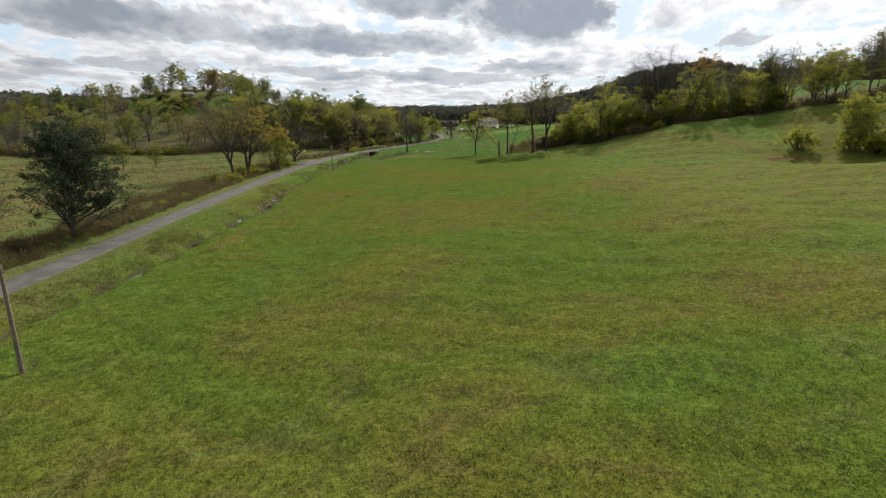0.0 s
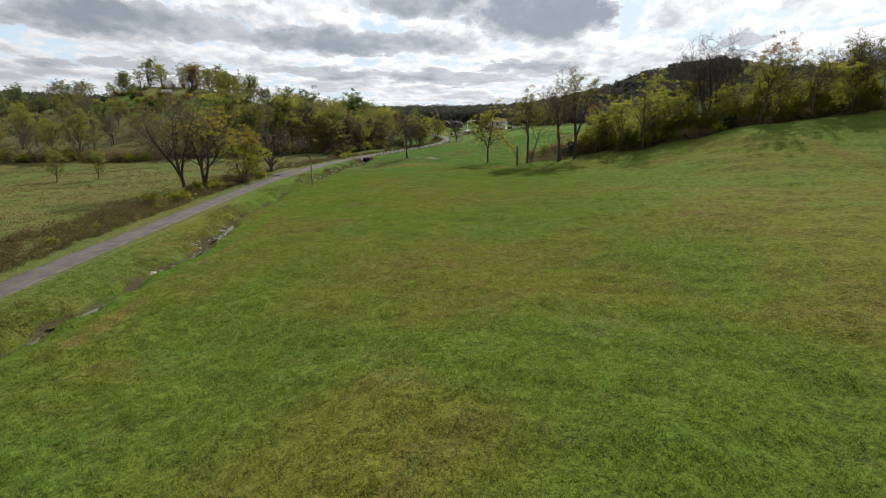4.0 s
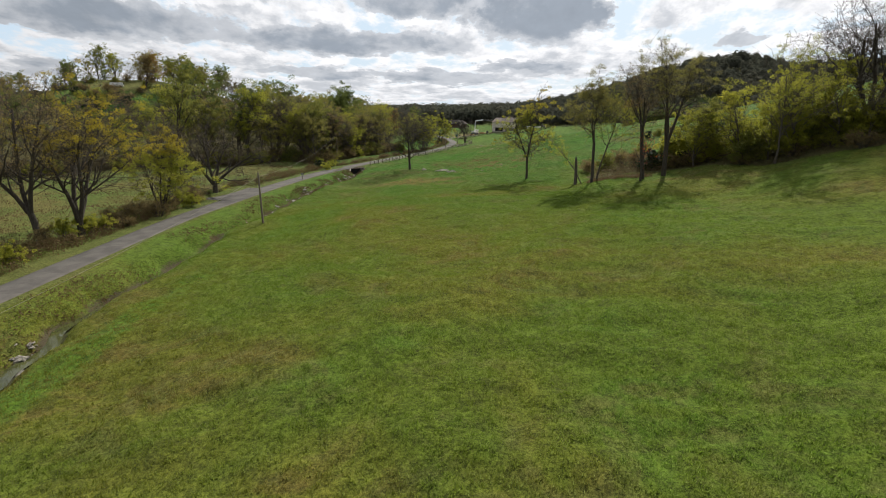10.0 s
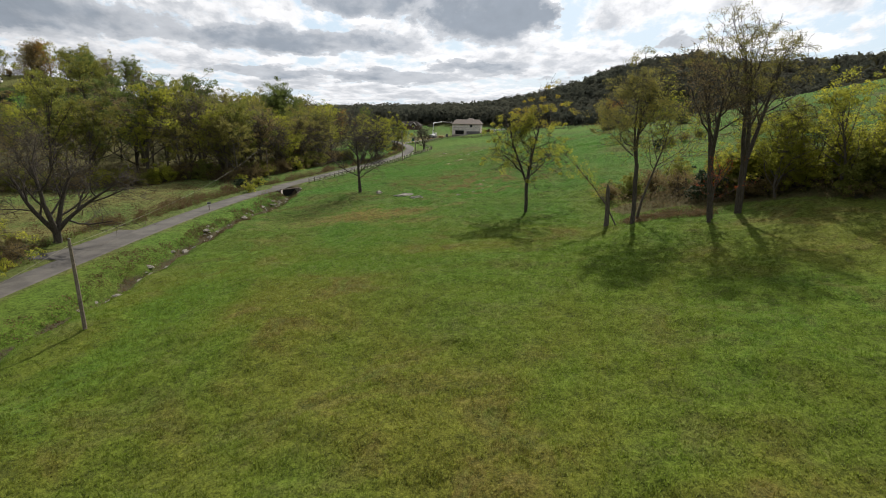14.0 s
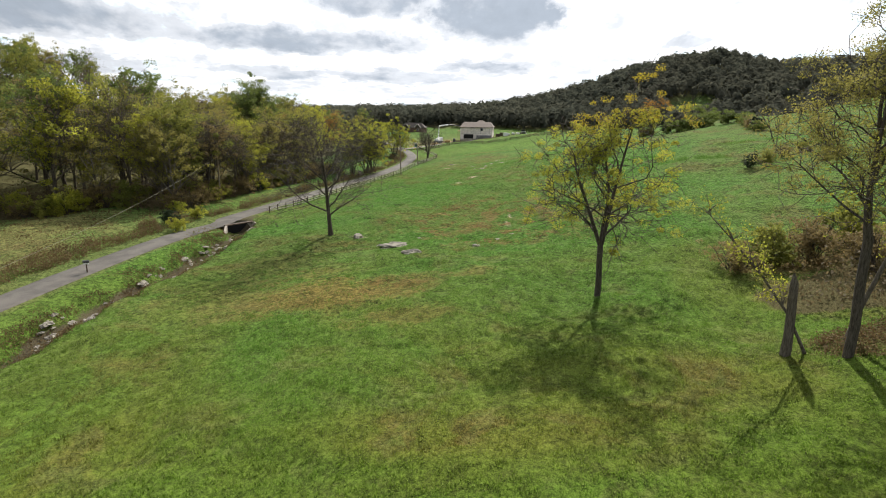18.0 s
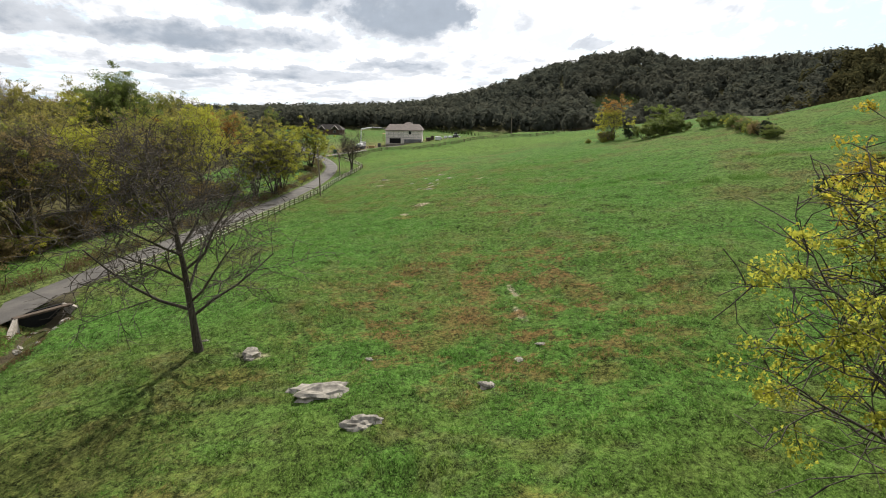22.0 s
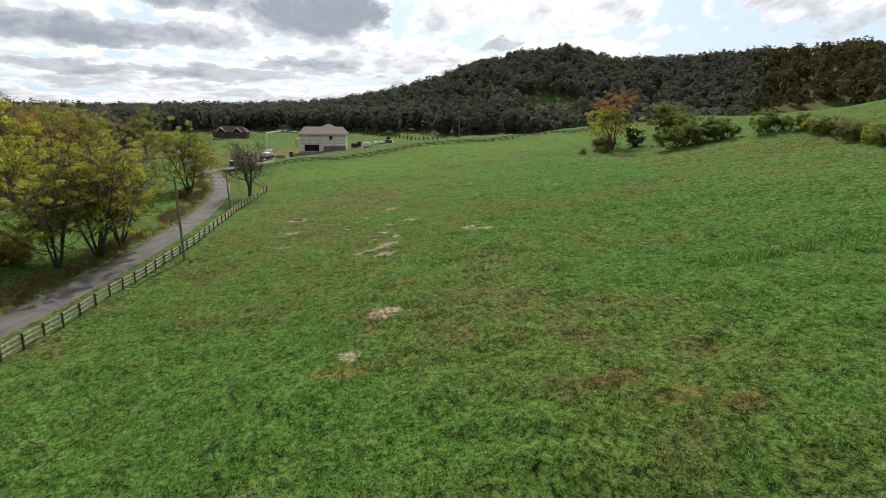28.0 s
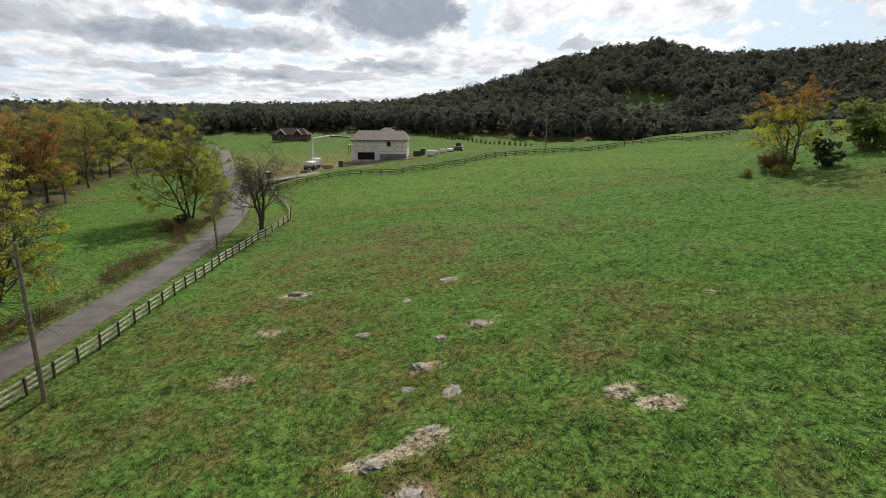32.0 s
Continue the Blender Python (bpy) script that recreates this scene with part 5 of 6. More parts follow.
tops = [utility_pole(-16.8, -77.8, 7.6, (-0.3, 0)), utility_pole(-26.5, 52.2, 7.1, (-0.25, 0)), utility_pole(-40.5, 160.0, 9.0),
        utility_pole(-7.5, 205.8, 10.0, (-0.2, 0)), utility_pole(-3.6, 241.2, 6.7, (-0.25, 0.1))]
utility_pole(66.0, 318.0, 9.0, fittings=False, label="distant dark utility pole")
far_top = Vector((-30.0, 292.0, 8.0))
for a, b in [(tops[0], tops[1]), (tops[1], tops[2]), (tops[2], tops[3]), (tops[4], far_top)]:
    pts = [a.lerp(b, k / 14) - Vector((0, 0, 3.2 * (a - b).length / 100 * (k / 14) * (1 - k / 14) * 4 * 0.5)) for k in range(15)]
    tagged(new("overhead_cable", Tubes().add(pts, [0.014] * 15, 4).mesh("overhead_cable", M["wire"])), "thin sagging cable strung between the poles",
           "cable", "overhead cables")

# ---- the culvert under the lane ----
culvert = thing("culvert", -29.6, 137.1, -2.0, "concrete box culvert with a dark mouth and sloped wing walls", "culvert", turn=49)
box_part("deck_slab", (4.9, 0.6, 0.18), (0, 0.25, 1.84), M["wood_post"], culvert, "dark stained concrete slab", 0.03)
box_part("side_wall", (0.3, 1.6, 2.4), (-2.3, 0.8, 0.56), M["concrete"], culvert)
box_part("side_wall", (0.3, 1.6, 2.4), (2.3, 0.8, 0.56), M["concrete"], culvert)
# added wall, painted black in place of the shade inside the culvert
box_part("back_wall", (4.3, 0.2, 2.4), (0, 1.5, 0.56), M["black"], culvert, "black-painted wall standing for the shaded culvert inside")
for sx, reach in ((-1, 3.4), (1, 2.0)):
    bm = bmesh.new()
    out = [(sx * 2.2, -0.05, -0.6), (sx * 2.2, -0.05, 1.9), (sx * (2.2 + reach * 0.6), -reach * 0.8, 0.9), (sx * (2.2 + reach * 0.6), -reach * 0.8, -0.8)]
    vs = [bm.verts.new(p) for p in out] + [bm.verts.new((p[0] + sx * 0.26, p[1] + 0.2, p[2])) for p in out]
    for f in ((0, 1, 2, 3), (4, 7, 6, 5), (0, 4, 5, 1), (1, 5, 6, 2), (2, 6, 7, 3), (3, 7, 4, 0)):
        bm.faces.new([vs[k] for k in f])
    bmesh.ops.recalc_face_normals(bm, faces=bm.faces)
    part("wing_wall", bm_mesh("wing_wall", bm, M["concrete"]), culvert)


# ---- rocks ----
def rock_mesh(seed, flat=0.35):
    bm = bmesh.new()
    bmesh.ops.create_icosphere(bm, subdivisions=3, radius=1.0)
    for v in bm.verts:
        q = v.co.copy()
        k = 1 + 0.55 * noise.noise(q * 1.4 + Vector((seed * 3.7, 0, 0))) + 0.3 * noise.noise(q * 3.1 + Vector((0, seed, 0)))
        h = math.floor(q.z * k * 3.2 + 0.4 * noise.noise(q * 2.0)) / 3.2 * 0.6 + q.z * k * 0.4
        v.co = Vector((q.x * k, q.y * k * 0.7, max(-0.4, h) * flat * 0.95 + 0.12 * q.x * flat))
    return bm_mesh("rock", bm, M["stone"])


ROCKS = [rock_mesh(s, f) for s, f in ((1, 0.35), (2, 0.25), (3, 0.45), (4, 0.3), (5, 0.5))]
rk = random.Random(9)


def rock(x, y, size, label="pale limestone rock half sunk in the grass", kind=None, turn=None, sink=0.0):
    me = ROCKS[rk.randrange(5) if kind is None else kind]
    ob = tagged(new("rock", me), label, "rock", "rocks")
    ob.matrix_world = pose(x, y, gz(x, y) - sink * size, rk.uniform(-6, 6), rk.uniform(-6, 6), rk.uniform(0, 360) if turn is None else turn) @ Matrix.Scale(size, 4)


rock(-4.0, 113.9, 1.7, "broad flat limestone slab jutting from the slope", 1, -12)
rock(-1.6, 109.6, 1.0, "pale limestone rock beside the slab", 2)
for x, y, s in ((5.8, 112.6, 0.8), (-9.1, 121.2, 1.2), (16.3, 195.9, 1.1), (12.3, 207.9, 0.7), (17.0, 203.6, 0.7), (20.0, 205.0, 0.9), (14.1, 197.8, 0.6),
                (16.1, 214.0, 0.8), (15.4, 200.1, 0.9), (20.1, 218.0, 0.9), (13.0, 188.0, 1.1), (14.5, 192.3, 0.8), (12.0, 190.7, 0.9), (6.9, 220.1, 0.9),
                (8.6, 115.5, 0.5), (10.6, 117.0, 0.45), (-1.0, 118.0, 0.35), (16.8, 193.3, 0.35), (21.5, 206.0, 0.4), (-12.9, 124.7, 0.3)):
    rock(x, y, s * 0.8, sink=0.12)
for y0, y1, many in ((-16, 13, 60), (92, 138, 150), (60, 92, 30)):
    for _ in range(many):
        y = rk.uniform(y0, y1)
        rock(float(ditch_x(y)) + rk.gauss(-0.1, 0.75), y, rk.uniform(0.15, 0.45) * rk.choice((0.8, 1.0, 1.7)), "pale rock lying in the muddy ditch", sink=0.05)
rock(-27.6, 136.4, 0.7, "grey boulder in front of the culvert", 4)


def pool(y0, y1, half, level):
    """A reach of standing water in the ditch."""
    ys = np.arange(y0, y1, 0.8)
    v, f = [], []
    for i, y in enumerate(ys):
        k = half * 0.6 * math.sin(math.pi * (i + 0.5) / len(ys)) ** 0.4 * (1 + 0.4 * noise.noise((y * 0.6, 0, 0)))
        c = float(ditch_x(y)) - 0.35 * math.sin(y * 0.9) - 0.3 * math.sin(y * 0.37 + 1)
        for a in (-1, 1):
            v.append((c + a * k, y, level))
        if i:
            f.append((2 * i - 2, 2 * i - 1, 2 * i + 1, 2 * i))
    tagged(new("water", mesh_from("water", v, f, [M["water"]])), "narrow still water in the ditch", "water", kind="structure")


for y0, y1, half, level in ((-62, -34, 1.15, -1.42), (-33, -22, 1.1, -1.4), (-14, 2, 0.55, -1.70), (3, 22, 1.0, -1.66), (50, 62, 0.7, -1.7), (126, 136.5, 1.0, -1.72)):
    pool(y0, y1, half, level)


# ---- what stands by the lane ----
mailbox = thing("mailbox", -37.1, 108.5, gz(-37.1, 108.5), "dark mailbox on a timber post beside the lane", "mailbox", turn=20)
box_part("post", (0.11, 0.11, 1.3), (0, 0, 0.5), M["wood_post"], mailbox)
bm = bmesh.new()
bmesh.ops.create_cone(bm, cap_ends=True, segments=14, radius1=0.15, radius2=0.15, depth=0.6, matrix=Matrix.Rotation(radians(90), 4, "Y"))
bmesh.ops.translate(bm, vec=(0, 0, 1.3), verts=bm.verts)
part("box", bm_mesh("box", bm, M["steel"]), mailbox)
box_part("newspaper_tube", (0.5, 0.16, 0.16), (0, 0, 1.08), M["white"], mailbox, "pale plastic tube")
strip("pull_off", np.arange(75, 93, 1.5), lambda y: road_x(y) - 3.3, 2.4, 0.02, M["asphalt"], "worn paved pull-off beside the lane", "pull-off", 0.4)
v = [(float(road_x(312)) + 1.5, 309, 0), (float(road_x(318)) + 1.5, 315, 0), (6, 318, 0), (6, 324, 0), (18, 325, 0), (18, 331, 0), (34, 327, 0), (34, 331, 0)]
v = [(x, y, gz(x, y) + 0.06) for x, y, _ in v]
tagged(new("driveway", mesh_from("driveway", v, [(0, 2, 3, 1), (2, 4, 5, 3), (4, 6, 7, 5)], [M["gravel"]])), "raw gravel drive to the building site", "driveway",
       kind="structure")


# ---- houses ----
def hip_roof(w, d, h, ridge, over, z):
    """A hipped roof over w by d, thick at the eaves."""
    bm = bmesh.new()
    a, b = w / 2 + over, d / 2 + over
    lo = [bm.verts.new((x, y, z - 0.2)) for x, y in ((-a, -b), (a, -b), (a, b), (-a, b))]
    hi = [bm.verts.new((x, y, z)) for x, y in ((-a, -b), (a, -b), (a, b), (-a, b))]
    r = [bm.verts.new((-ridge / 2, 0, z + h)), bm.verts.new((ridge / 2, 0, z + h))]
    bm.faces.new(lo[::-1])
    for i in range(4):
        bm.faces.new((lo[i], lo[(i + 1) % 4], hi[(i + 1) % 4], hi[i]))
    bm.faces.new((hi[0], hi[1], r[1], r[0]))
    bm.faces.new((hi[1], hi[2], r[1]))
    bm.faces.new((hi[2], hi[3], r[0], r[1]))
    bm.faces.new((hi[3], hi[0], r[0]))
    return bm


def opening_frame(parent, at, w, h, face, mat_frame="white", pane="glass", name="window"):
    """A window or door: a frame proud of the wall and a pane, for an unlit inside a black sheet, set back in it; face
    is 'front' or 'side'.
    """
    o = new(name)
    o.parent = parent
    o.matrix_basis = pose(*at, 0, 0, 0 if face == "front" else -90)
    for nm, size, p in (("frame", (w + 0.2, 0.12, 0.1), (0, -0.02, h / 2 + 0.05)), ("sill", (w + 0.3, 0.2, 0.08), (0, -0.05, -h / 2 - 0.04)),
                        ("jamb", (0.1, 0.12, h), (-w / 2 - 0.05, -0.02, 0)), ("jamb", (0.1, 0.12, h), (w / 2 + 0.05, -0.02, 0))):
        part(nm, bm_mesh(nm, box_data(size, p, 0.01), M[mat_frame]), o)
    part("pane", bm_mesh("pane", box_data((w, 0.06, h), (0, -0.012, 0)), M[pane]), o)
    return o


hx, hy = 24.2, 341.5
base = 4.9
house = thing("unfinished_house", hx, hy, base, "unfinished pale-wrapped house with a hipped brown-grey roof", "house", turn=-10)
box_part("wall", (15.6, 13.0, 5.6), (0, 0, 1.4), M["wrap"], house, "pale sheathing boards", 0.03)
box_part("footing", (15.9, 13.3, 2.6), (0, 0, -2.7), M["concrete"], house, "", 0.05)
box_part("stone_veneer", (7.4, 0.3, 1.6), (3.9, -6.6, -0.35), M["block"], house, "grey stone veneer", 0.03)
part("roof", bm_mesh("roof", hip_roof(15.6, 13.0, 2.4, 13.2, 0.5, 4.3), M["roof"]), house)
bm = hip_roof(6.0, 8.0, 1.7, 1.5, 0.3, 5.6)
bmesh.ops.translate(bm, vec=(1.5, 2.5, 0.2), verts=bm.verts)
part("upper_roof", bm_mesh("upper_roof", bm, M["roof"]), house)
# black sheet in the opening stands in for the unlit garage inside
opening_frame(house, (-3.7, -6.5, -0.15), 4.8, 2.1, "front", "wrap", "black", "garage_opening")
opening_frame(house, (2.7, -6.5, 3.2), 0.9, 1.1, "front", "steel")
for yy in (-3.5, 0.2, 3.6):
    opening_frame(house, (-7.8, yy, 2.8), 0.9, 1.5, "side", "steel")
box_part("balcony_frame", (2.2, 4.0, 0.25), (-8.9, 3.0, 2.4), M["yellow_wood"], house, "bare lumber deck frame")
for yy in (1.2, 4.8):
    box_part("deck_post", (0.15, 0.15, 3.4), (-9.8, yy, 0.8), M["yellow_wood"], house)
for k in range(7):
    box_part("panel_seam", (0.06, 0.02, 3.0), (-6.6 + 2.2 * k, -6.51, 2.6), M["gravel"], house, "", 0.0)
for k in range(3):
    box_part("panel_seam", (15.4, 0.018, 0.06), (0, -6.512, 1.2 + 1.2 * k), M["gravel"], house, "", 0.0)
    box_part("panel_seam", (0.018, 12.8, 0.06), (-7.81, 0, 1.2 + 1.2 * k), M["gravel"], house, "", 0.0)

farmhouse = thing("farmhouse", -12.0, 500.0, gz(-12, 500), "low dark-roofed house with two pale gables far up the lane", "house", turn=-12)
box_part("wall", (19, 9, 3.4), (0, 0, 1.6), M["brick_dark"], farmhouse)
part("roof", bm_mesh("roof", hip_roof(19, 9, 3.4, 12, 0.6, 3.3), M["roof_dark"]), farmhouse)
for gx_ in (-4.5, 4.5):
    bm = bmesh.new()
    vs = [bm.verts.new(p) for p in ((gx_ - 2.6, -5.4, 3.2), (gx_ + 2.6, -5.4, 3.2), (gx_, -5.4, 5.9), (gx_ - 2.6, -1, 3.2), (gx_ + 2.6, -1, 3.2), (gx_, -1, 5.9))]
    for f in ((0, 1, 2), (1, 4, 5, 2), (0, 2, 5, 3), (3, 5, 4), (0, 3, 4, 1)):
        bm.faces.new([vs[k] for k in f])
    part("gable", bm_mesh("gable", bm, M["roof_dark"]), farmhouse)
    part("gable_trim", Tubes().add([(gx_ - 2.7, -5.5, 3.2), (gx_, -5.5, 6.0), (gx_ + 2.7, -5.5, 3.2)], [0.14] * 3, 4).mesh("gable_trim", M["wrap"], False), farmhouse, "pale gable boards")
    opening_frame(farmhouse, (gx_, -4.6, 1.8), 1.4, 1.4, "front")

# the knoll: a white van and a low shed by the russet oak
van = thing("white_van", -150.0, 224.0, gz(-150, 224), "white van parked on the knoll", "van", turn=15)
box_part("body", (5.2, 2.0, 1.6), (0, 0, 1.25), M["white"], van, "", 0.2)
box_part("windscreen", (0.1, 1.6, 0.7), (2.58, 0, 1.6), M["glass"], van)
for sx in (-1.6, 1.6):
    for sy in (-0.95, 0.95):
        bm = bmesh.new()
        bmesh.ops.create_cone(bm, cap_ends=True, segments=16, radius1=0.36, radius2=0.36, depth=0.25, matrix=Matrix.Translation((sx, sy, 0.36)) @ Matrix.Rotation(radians(90), 4, "X"))
        part("wheel", bm_mesh("wheel", bm, M["rubber"]), van)


def wheels(parent, spots, r, w):
    for x, y in spots:
        bm = bmesh.new()
        bmesh.ops.create_cone(bm, cap_ends=True, segments=16, radius1=r, radius2=r, depth=w, matrix=Matrix.Translation((x, y, r)) @ Matrix.Rotation(radians(90), 4, "X"))
        wheel = part("wheel", bm_mesh("wheel", bm, M["rubber"]), parent)
        bm = bmesh.new()
        bmesh.ops.create_cone(bm, cap_ends=True, segments=12, radius1=r * 0.5, radius2=r * 0.5, depth=w + 0.04, matrix=Matrix.Translation((x, y, r)) @ Matrix.Rotation(radians(90), 4, "X"))
        part("rim", bm_mesh("rim", bm, M["steel"]), wheel)


# ---- the building site ----
crane = thing("boom_truck", 4.6, 333.0, gz(4.6, 333), "white boom truck with a long folded arm", "truck", turn=70)
box_part("chassis", (7.5, 2.2, 0.4), (0, 0, 0.9), M["steel"], crane)
box_part("cab", (2.0, 2.3, 1.9), (2.8, 0, 1.9), M["white"], crane, "", 0.15)
box_part("windscreen", (0.08, 1.9, 0.8), (3.8, 0, 2.2), M["glass"], crane)
box_part("tank", (3.8, 2.1, 1.2), (-1.2, 0, 1.7), M["white"], crane, "", 0.25)
wheels(crane, [(2.6, -1), (2.6, 1), (-1.6, -1), (-1.6, 1), (-2.9, -1), (-2.9, 1)], 0.5, 0.35)
for x0, y0 in ((1.0, -2.6), (1.0, 2.6)):
    box_part("outrigger", (0.2, 2.6, 0.2), (x0, y0 * 0.6, 0.9), M["steel"], crane)
    box_part("outrigger_foot", (0.3, 0.3, 0.9), (x0, y0, 0.45), M["steel"], crane)
tip = crane.matrix_world.inverted()
arm = [Vector((4.6, 333, gz(4.6, 333) + 2.2)), Vector((5.0, 336, 9.6)), Vector((9.5, 337, 10.2)), Vector((15.0, 338, 9.9))]
part("lower_arm", Tubes().add([tip @ arm[0], tip @ arm[1]], [0.2, 0.16], 6).mesh("lower_arm", M["white"]), crane, "white steel arm")
part("middle_arm", Tubes().add([tip @ arm[1], tip @ arm[2]], [0.34, 0.32], 6).mesh("middle_arm", M["white"]), crane, "white steel arm")
part("upper_arm", Tubes().add([tip @ arm[2], tip @ arm[3]], [0.28, 0.2], 6).mesh("upper_arm", M["steel"]), crane)

toilet = thing("portable_toilet", -6.0, 322.0, gz(-6, 322), "teal portable toilet with a white roof", "toilet cabin", turn=10)
box_part("cabin", (1.2, 1.2, 2.1), (0, 0, 1.15), M["green_plastic"], toilet, "", 0.05)
box_part("roof", (1.28, 1.28, 0.22), (0, 0, 2.3), M["white"], toilet, "white roof", 0.06)
box_part("door", (0.8, 0.05, 1.8), (0, -0.62, 1.1), M["green_plastic"], toilet)
for x, y, w, d, h, mat, label in ((9.0, 329, 2.6, 1.3, 0.9, "yellow_wood", "stack of fresh yellow lumber"), (5.5, 331, 1.2, 1.2, 1.1, "block", "pallet of grey blocks"),
                                 (12.2, 330.5, 1.2, 1.0, 1.5, "steel", "dark pallet of roofing bundles"), (36.5, 326, 2.4, 1.4, 1.4, "white", "white-wrapped pallet of materials"),
                                 (41.0, 333, 1.6, 1.2, 0.8, "white", "white-wrapped bundle on the grass"), (43.5, 335, 1.8, 1.2, 0.7, "white", "white-wrapped bundle on the grass"),
                                 (34.0, 336, 2.2, 1.2, 1.2, "wood_post", "stack of dark brown lumber"), (35.8, 337, 1.2, 1.2, 1.5, "wood_post", "dark brown pallet load beside the house"),
                                 (38.5, 331, 1.5, 1.0, 0.6, "white", "white-wrapped bundle on the grass"), (3.0, 328, 3.2, 0.6, 0.5, "yellow_wood", "loose boards on bare earth")):
    st = thing("material_pallet", x, y, gz(x, y), label, "pallet", "building materials", rk.uniform(-20, 20))
    box_part("pallet_base", (w, d, 0.14), (0, 0, 0.1), M["wood_post"], st, "", 0.01)
    box_part("load", (w * 0.96, d * 0.96, h), (0, 0, 0.17 + h / 2), M[mat], st, "", 0.06)
loader = thing("skid_loader", 47.0, 341.0, gz(47, 341), "small dark skid loader on the grass", "loader", turn=30)
box_part("body", (2.2, 1.3, 1.0), (0, 0, 0.9), M["steel"], loader, "", 0.1)
box_part("cab", (1.1, 1.1, 1.1), (0.1, 0, 1.9), M["glass"], loader, "", 0.05)
box_part("bucket", (0.6, 1.7, 0.5), (1.7, 0, 0.45), M["white"], loader, "pale bucket", 0.05)
box_part("lift_arm", (2.4, 0.14, 0.16), (0.4, 0.72, 1.5), M["white"], loader)
box_part("lift_arm", (2.4, 0.14, 0.16), (0.4, -0.72, 1.5), M["white"], loader)
wheels(loader, [(-0.7, -0.75), (0.7, -0.75), (-0.7, 0.75), (0.7, 0.75)], 0.4, 0.28)
# the row of young trees behind the house lot
sapling = bush("young_tree", 71, 0.55, 2.0, M["leaf_deep"], "small clipped young tree in a long row", "row of young trees", 420, 0.22, 6, "tree", 8)
for i in range(34):
    k = i / 33
    x, y = 60 + 52 * k, 556 - 126 * k
    (put if i == 0 else again)(sapling, x, y, 37 * i, 1.0 + 0.12 * (i % 3))


# ---- grasses, weeds and brush: too many to count ----
def blades(name, x, y, count_each, low, high, width, mat, label, category, seed, lean=0.5, tuft=0.12):
    """Tufts of narrow bent blades at the given places, in one mesh."""
    g = np.random.default_rng(seed)
    x, y = np.repeat(x, count_each), np.repeat(y, count_each)
    n = len(x)
    bx, by = x + g.normal(0, tuft, n), y + g.normal(0, tuft, n)
    bz = ground(bx, by) + tussocks(bx, by) + 0.004
    h = g.uniform(low, high, n)
    a = g.uniform(0, 2 * math.pi, n)
    dx, dy = np.cos(a), np.sin(a)
    w = width * g.uniform(0.6, 1.4, n)
    ln = lean * g.uniform(0.2, 1.2, n) * h
    b = a + math.pi / 2 + g.normal(0, 0.5, n)
    tip_x, tip_y = bx + np.cos(b) * ln, by + np.sin(b) * ln
    v = np.stack([np.stack([bx - dx * w, by - dy * w, bz], 1), np.stack([bx + dx * w, by + dy * w, bz], 1), np.stack([tip_x, tip_y, bz + h], 1)], 1)
    return tagged(new(name, mesh_from(name, v.reshape(-1, 3), np.arange(3 * n).reshape(-1, 3), [mat])), label, category, kind="stuff")


gr = np.random.default_rng(3)


def scatter(n, x0, x1, y0, y1, keep):
    x, y = gr.uniform(x0, x1, n), gr.uniform(y0, y1, n)
    k = keep(x, y)
    return x[k], y[k]


def open_meadow(x, y):
    u = x - road_x(y)
    return (u > 2.6) & (np.abs(x - ditch_x(y)) > 1.2) & (wooded(x, y) < 0.5)


def is_bare(x, y):
    hit = np.zeros(len(x), bool)
    for bx, by, rx, ry, tint, f in BARE_AND_SHADED:
        if tint is STONE:
            hit |= np.hypot((x - bx) / rx, (y - by) / ry) < 0.85 + 0.35 * np.sin(3 * x + 2.1 * y)
        elif tint[0] > 0.1 and f >= 0.5:
            hit |= (np.hypot((x - bx) / rx, (y - by) / ry) < 0.9) & (gr.random(len(x)) < 0.75)
    return hit


def fade(x, y):
    """Tufts thin out away from the flight line."""
    line = np.interp(y, [-110, -60, 0, 90, 120, 170], [13, 7, 0, -2, 2, 12])
    away = np.maximum.reduce([np.zeros(len(x)), np.abs(x - line) - 17, y - 195])
    return gr.random(len(x)) < np.exp(-(away / 20) ** 2)


def in_tufts(x, y):
    """Grass stands thickest on the hummocks of the pasture."""
    crown = HUMMOCK[0][0](0.94 * x + 0.34 * y, 0.94 * y - 0.34 * x)
    return crown > gr.uniform(0.05, 0.35, len(x)) + 0.25 * smooth(60, 110, y)


x, y = scatter(370000, -34, 62, -96, 250, lambda x, y: open_meadow(x, y) & ~is_bare(x, y) & fade(x, y) & in_tufts(x, y))
blades("meadow_grass", x, y, 7, 0.06, 0.20, 0.021, M["blade"], "short tufted meadow grass", "grass", 21, 0.8, 0.14)
x, y = scatter(9000, -30, 70, -100, 255, lambda x, y: open_meadow(x, y) & fade(x, y))
blades("meadow_weeds", x, y, 14, 0.05, 0.14, 0.036, M["blade"], "clumps of broad-leaved weeds in the meadow", "weeds", 22, 0.8, 0.24)


x = gr.uniform(30, 72, 1500)
y = np.where(gr.random(1500) < 0.6, np.interp(x, [28, 43, 50, 60, 75], [157.5, 154, 152, 151.5, 150]), np.interp(x, [35, 40, 56, 72], [167, 165.6, 160.5, 161])) + gr.normal(0, 0.7, 1500)
k = np.sin(x * 0.75) + np.sin(x * 0.31 + y * 0.2) > 0.1
blades("ledge_tufts", x[k], y[k], 16, 0.10, 0.36, 0.03, M["blade"], "long dark green tufts along the slumped ledges", "grass", 31, 0.6, 0.26)


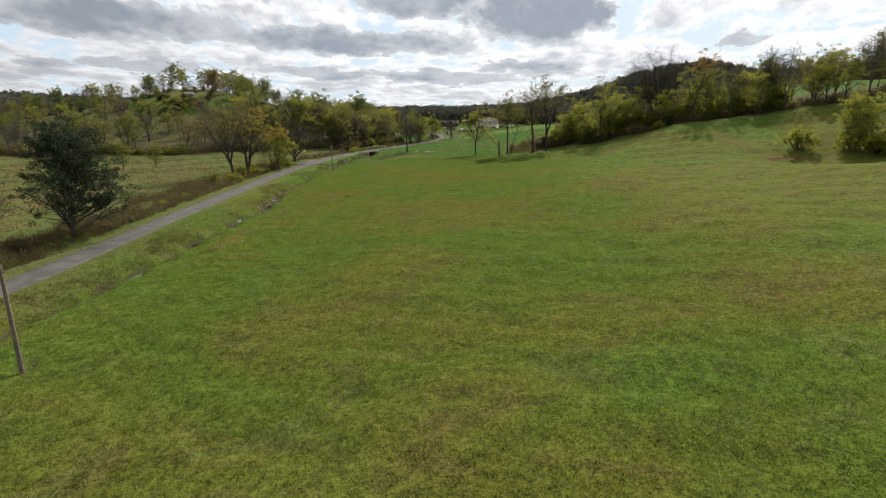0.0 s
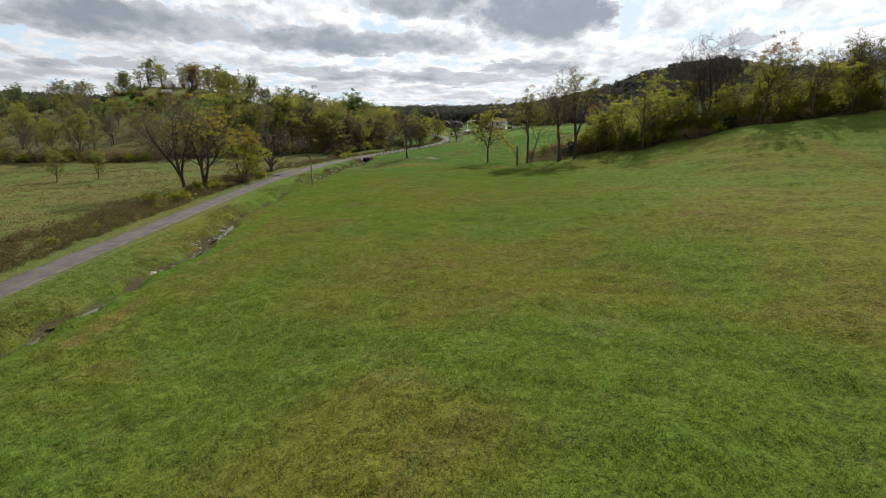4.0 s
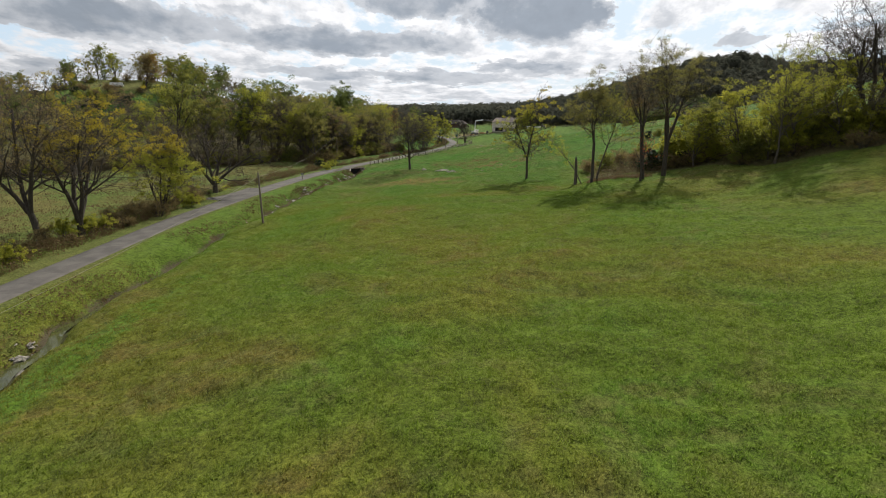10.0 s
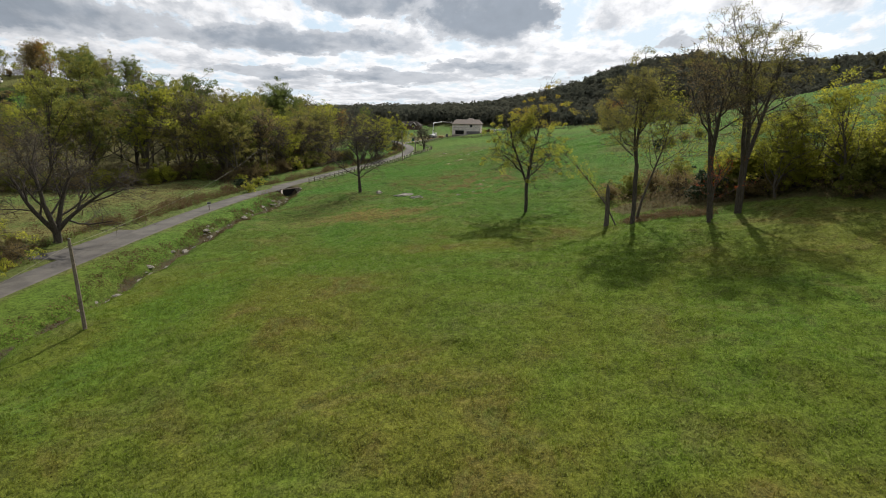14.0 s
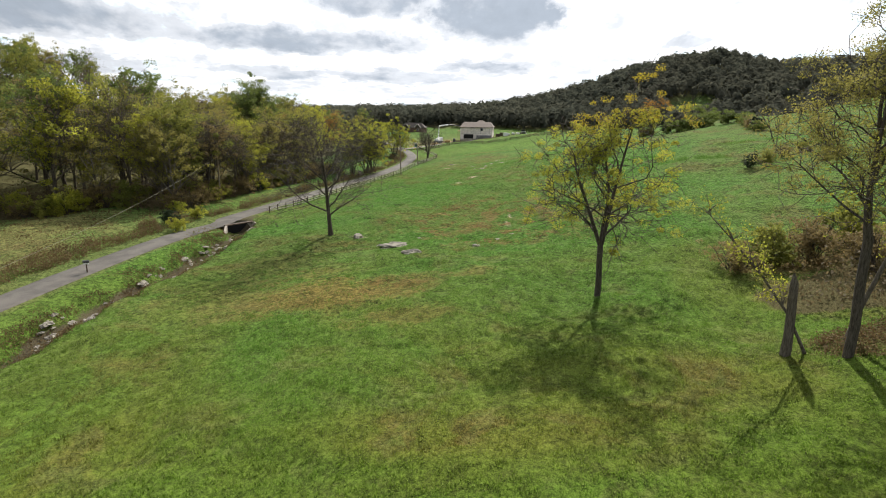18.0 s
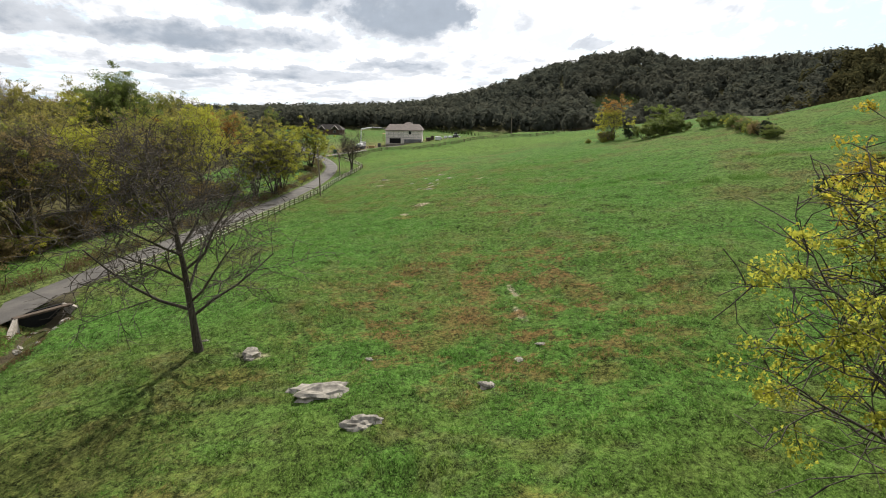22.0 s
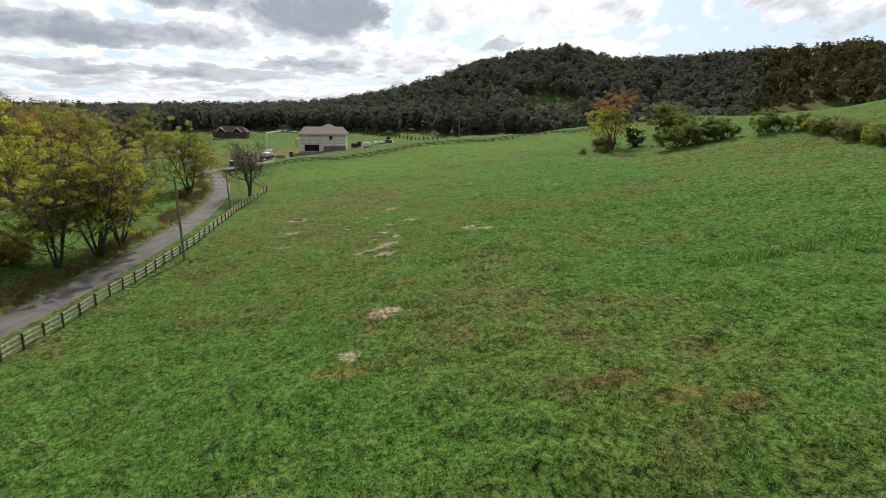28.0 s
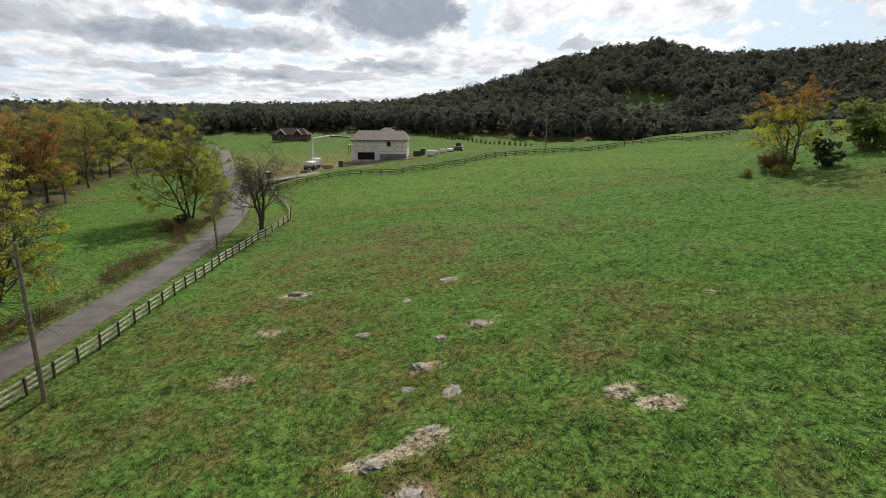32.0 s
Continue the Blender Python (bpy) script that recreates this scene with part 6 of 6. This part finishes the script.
def lane_edge(x, y):
    u = x - road_x(y)
    return ~((y > 74) & (y < 94) & (u > -6.6)) & (u < -4.0 + 1.2 * (y > 150)) & (u > np.where(y > 150, -4.8, -8.5) - 5 * (y < 30) + 1.5 * np.sin(y * 0.31)) & (np.sin(y * 0.17) + np.sin(x * 0.9 + y * 0.4) > -1.5)


def thicket(name, x, y, each, height, spread, size, mat, label, category, seed, stems=0.5):
    """Low tangled growth: small leaves and thin stalks round the given places, in one mesh."""
    g = np.random.default_rng(seed)
    x, y = np.repeat(x, each) + g.normal(0, spread, len(x) * each), np.repeat(y, each) + g.normal(0, spread, len(y) * each)
    h = np.repeat(g.uniform(0.35, 1.0, len(x) // each), each) * height
    z = ground(x, y)
    p = np.stack([x, y, z + h * g.uniform(0.02, 1.0, len(x)) ** 1.3], 1)
    v, f = leaves(seed, [(0, 0, 0)], len(p), 0.0, size, 0.3, True)
    v = (v.reshape(-1, 3, 3) + p[:, None, :]).reshape(-1, 3)
    k = g.random(len(x)) < stems
    q, top = np.stack([x[k], y[k], z[k] - 0.05], 1), p[k]
    w = np.array([0.012, 0.008, 0.0])
    st = np.stack([q - w, q + w, top + g.normal(0, 0.12, top.shape)], 1).reshape(-1, 3)
    v = np.concatenate([v, st])
    return tagged(new(name, mesh_from(name, v, np.arange(len(v)).reshape(-1, 3), [mat])), label, category, kind="stuff")


x, y = scatter(72000, -62, -8, -125, 300, lane_edge)
k = len(x) * 3 // 4
thicket("roadside_weeds", x[:k], y[:k], 18, 1.5, 0.32, 0.2, M["weed"], "tall dry brown weeds along the lane", "weeds", 23, 0.7)
thicket("roadside_brambles", x[k:], y[k:], 18, 0.9, 0.35, 0.2, M["weed_green"], "green brambles among the dry weeds", "weeds", 24)
x, y = scatter(16000, -150, -46, -110, 146, lambda x, y: (x - road_x(y) < -8) & (wooded(x, y) < 0.5))
thicket("rough_grass", x, y, 7, 0.5, 0.5, 0.2, M["weed"], "tan unmown grass of the rough field", "grass", 25)
x, y = scatter(13000, -40, -20, -120, 136, lambda x, y: (x - ditch_x(y) < -0.1) & (x - ditch_x(y) > -3.6 + 1.5 * np.sin(y * 0.23)) & (np.sin(y * 0.11) + np.sin(y * 0.29) > -0.8))
k = len(x) * 2 // 3
thicket("ditch_brambles", x[k:], y[k:], 9, 0.4, 0.3, 0.14, M["weed_green"], "low green weeds on the ditch bank", "weeds", 36)
x, y = x[:k], y[:k]
thicket("ditch_weeds", x, y, 9, 0.45, 0.3, 0.17, M["weed"], "tangled dry weeds on the ditch bank", "weeds", 26)
x, y = scatter(9000, -40, -20, 86, 136, lambda x, y: (np.abs(x - ditch_x(y)) > 0.9) & (np.abs(x - ditch_x(y)) < 2.2 + 0.6 * np.sin(y * 0.7)) & (np.sin(y * 0.5) + np.sin(y * 1.3) > -0.6))
thicket("streamside_weeds", x, y, 8, 0.5, 0.25, 0.14, M["weed"], "brown withered weeds along the stony stream", "weeds", 37)
x, y = scatter(900, 24, 36, 76, 83, lambda x, y: np.hypot((x - 29.5) / 6, (y - 79) / 2.6) < 1)
thicket("brush_pile", x, y, 14, 0.6, 0.3, 0.14, M["weed"], "heap of dead brush round the trunks", "brush", 27)
x, y = scatter(46000, -330, -30, 60, 215, lambda x, y: (wooded(x, y) > 0.5) & (y - np.interp(x, EDGE_X, EDGE_Y) < 20) | ((y > 146) & (x - road_x(y) > -22) & (x - road_x(y) < -13.5)))
thicket("wood_edge_brush", x, y, 24, 4.2, 0.9, 0.32, M["brush"], "brown brush along the foot of the woods", "brush", 28)
x, y = scatter(6500, 27, 170, 36, 100, lambda x, y: (wooded(x, y) > 0.5) & (y < hedge(x) + 13))
thicket("hedgerow_brush", x, y, 22, 2.6, 0.8, 0.26, M["brush"], "brown brush under the hedgerow trees", "brush", 29)
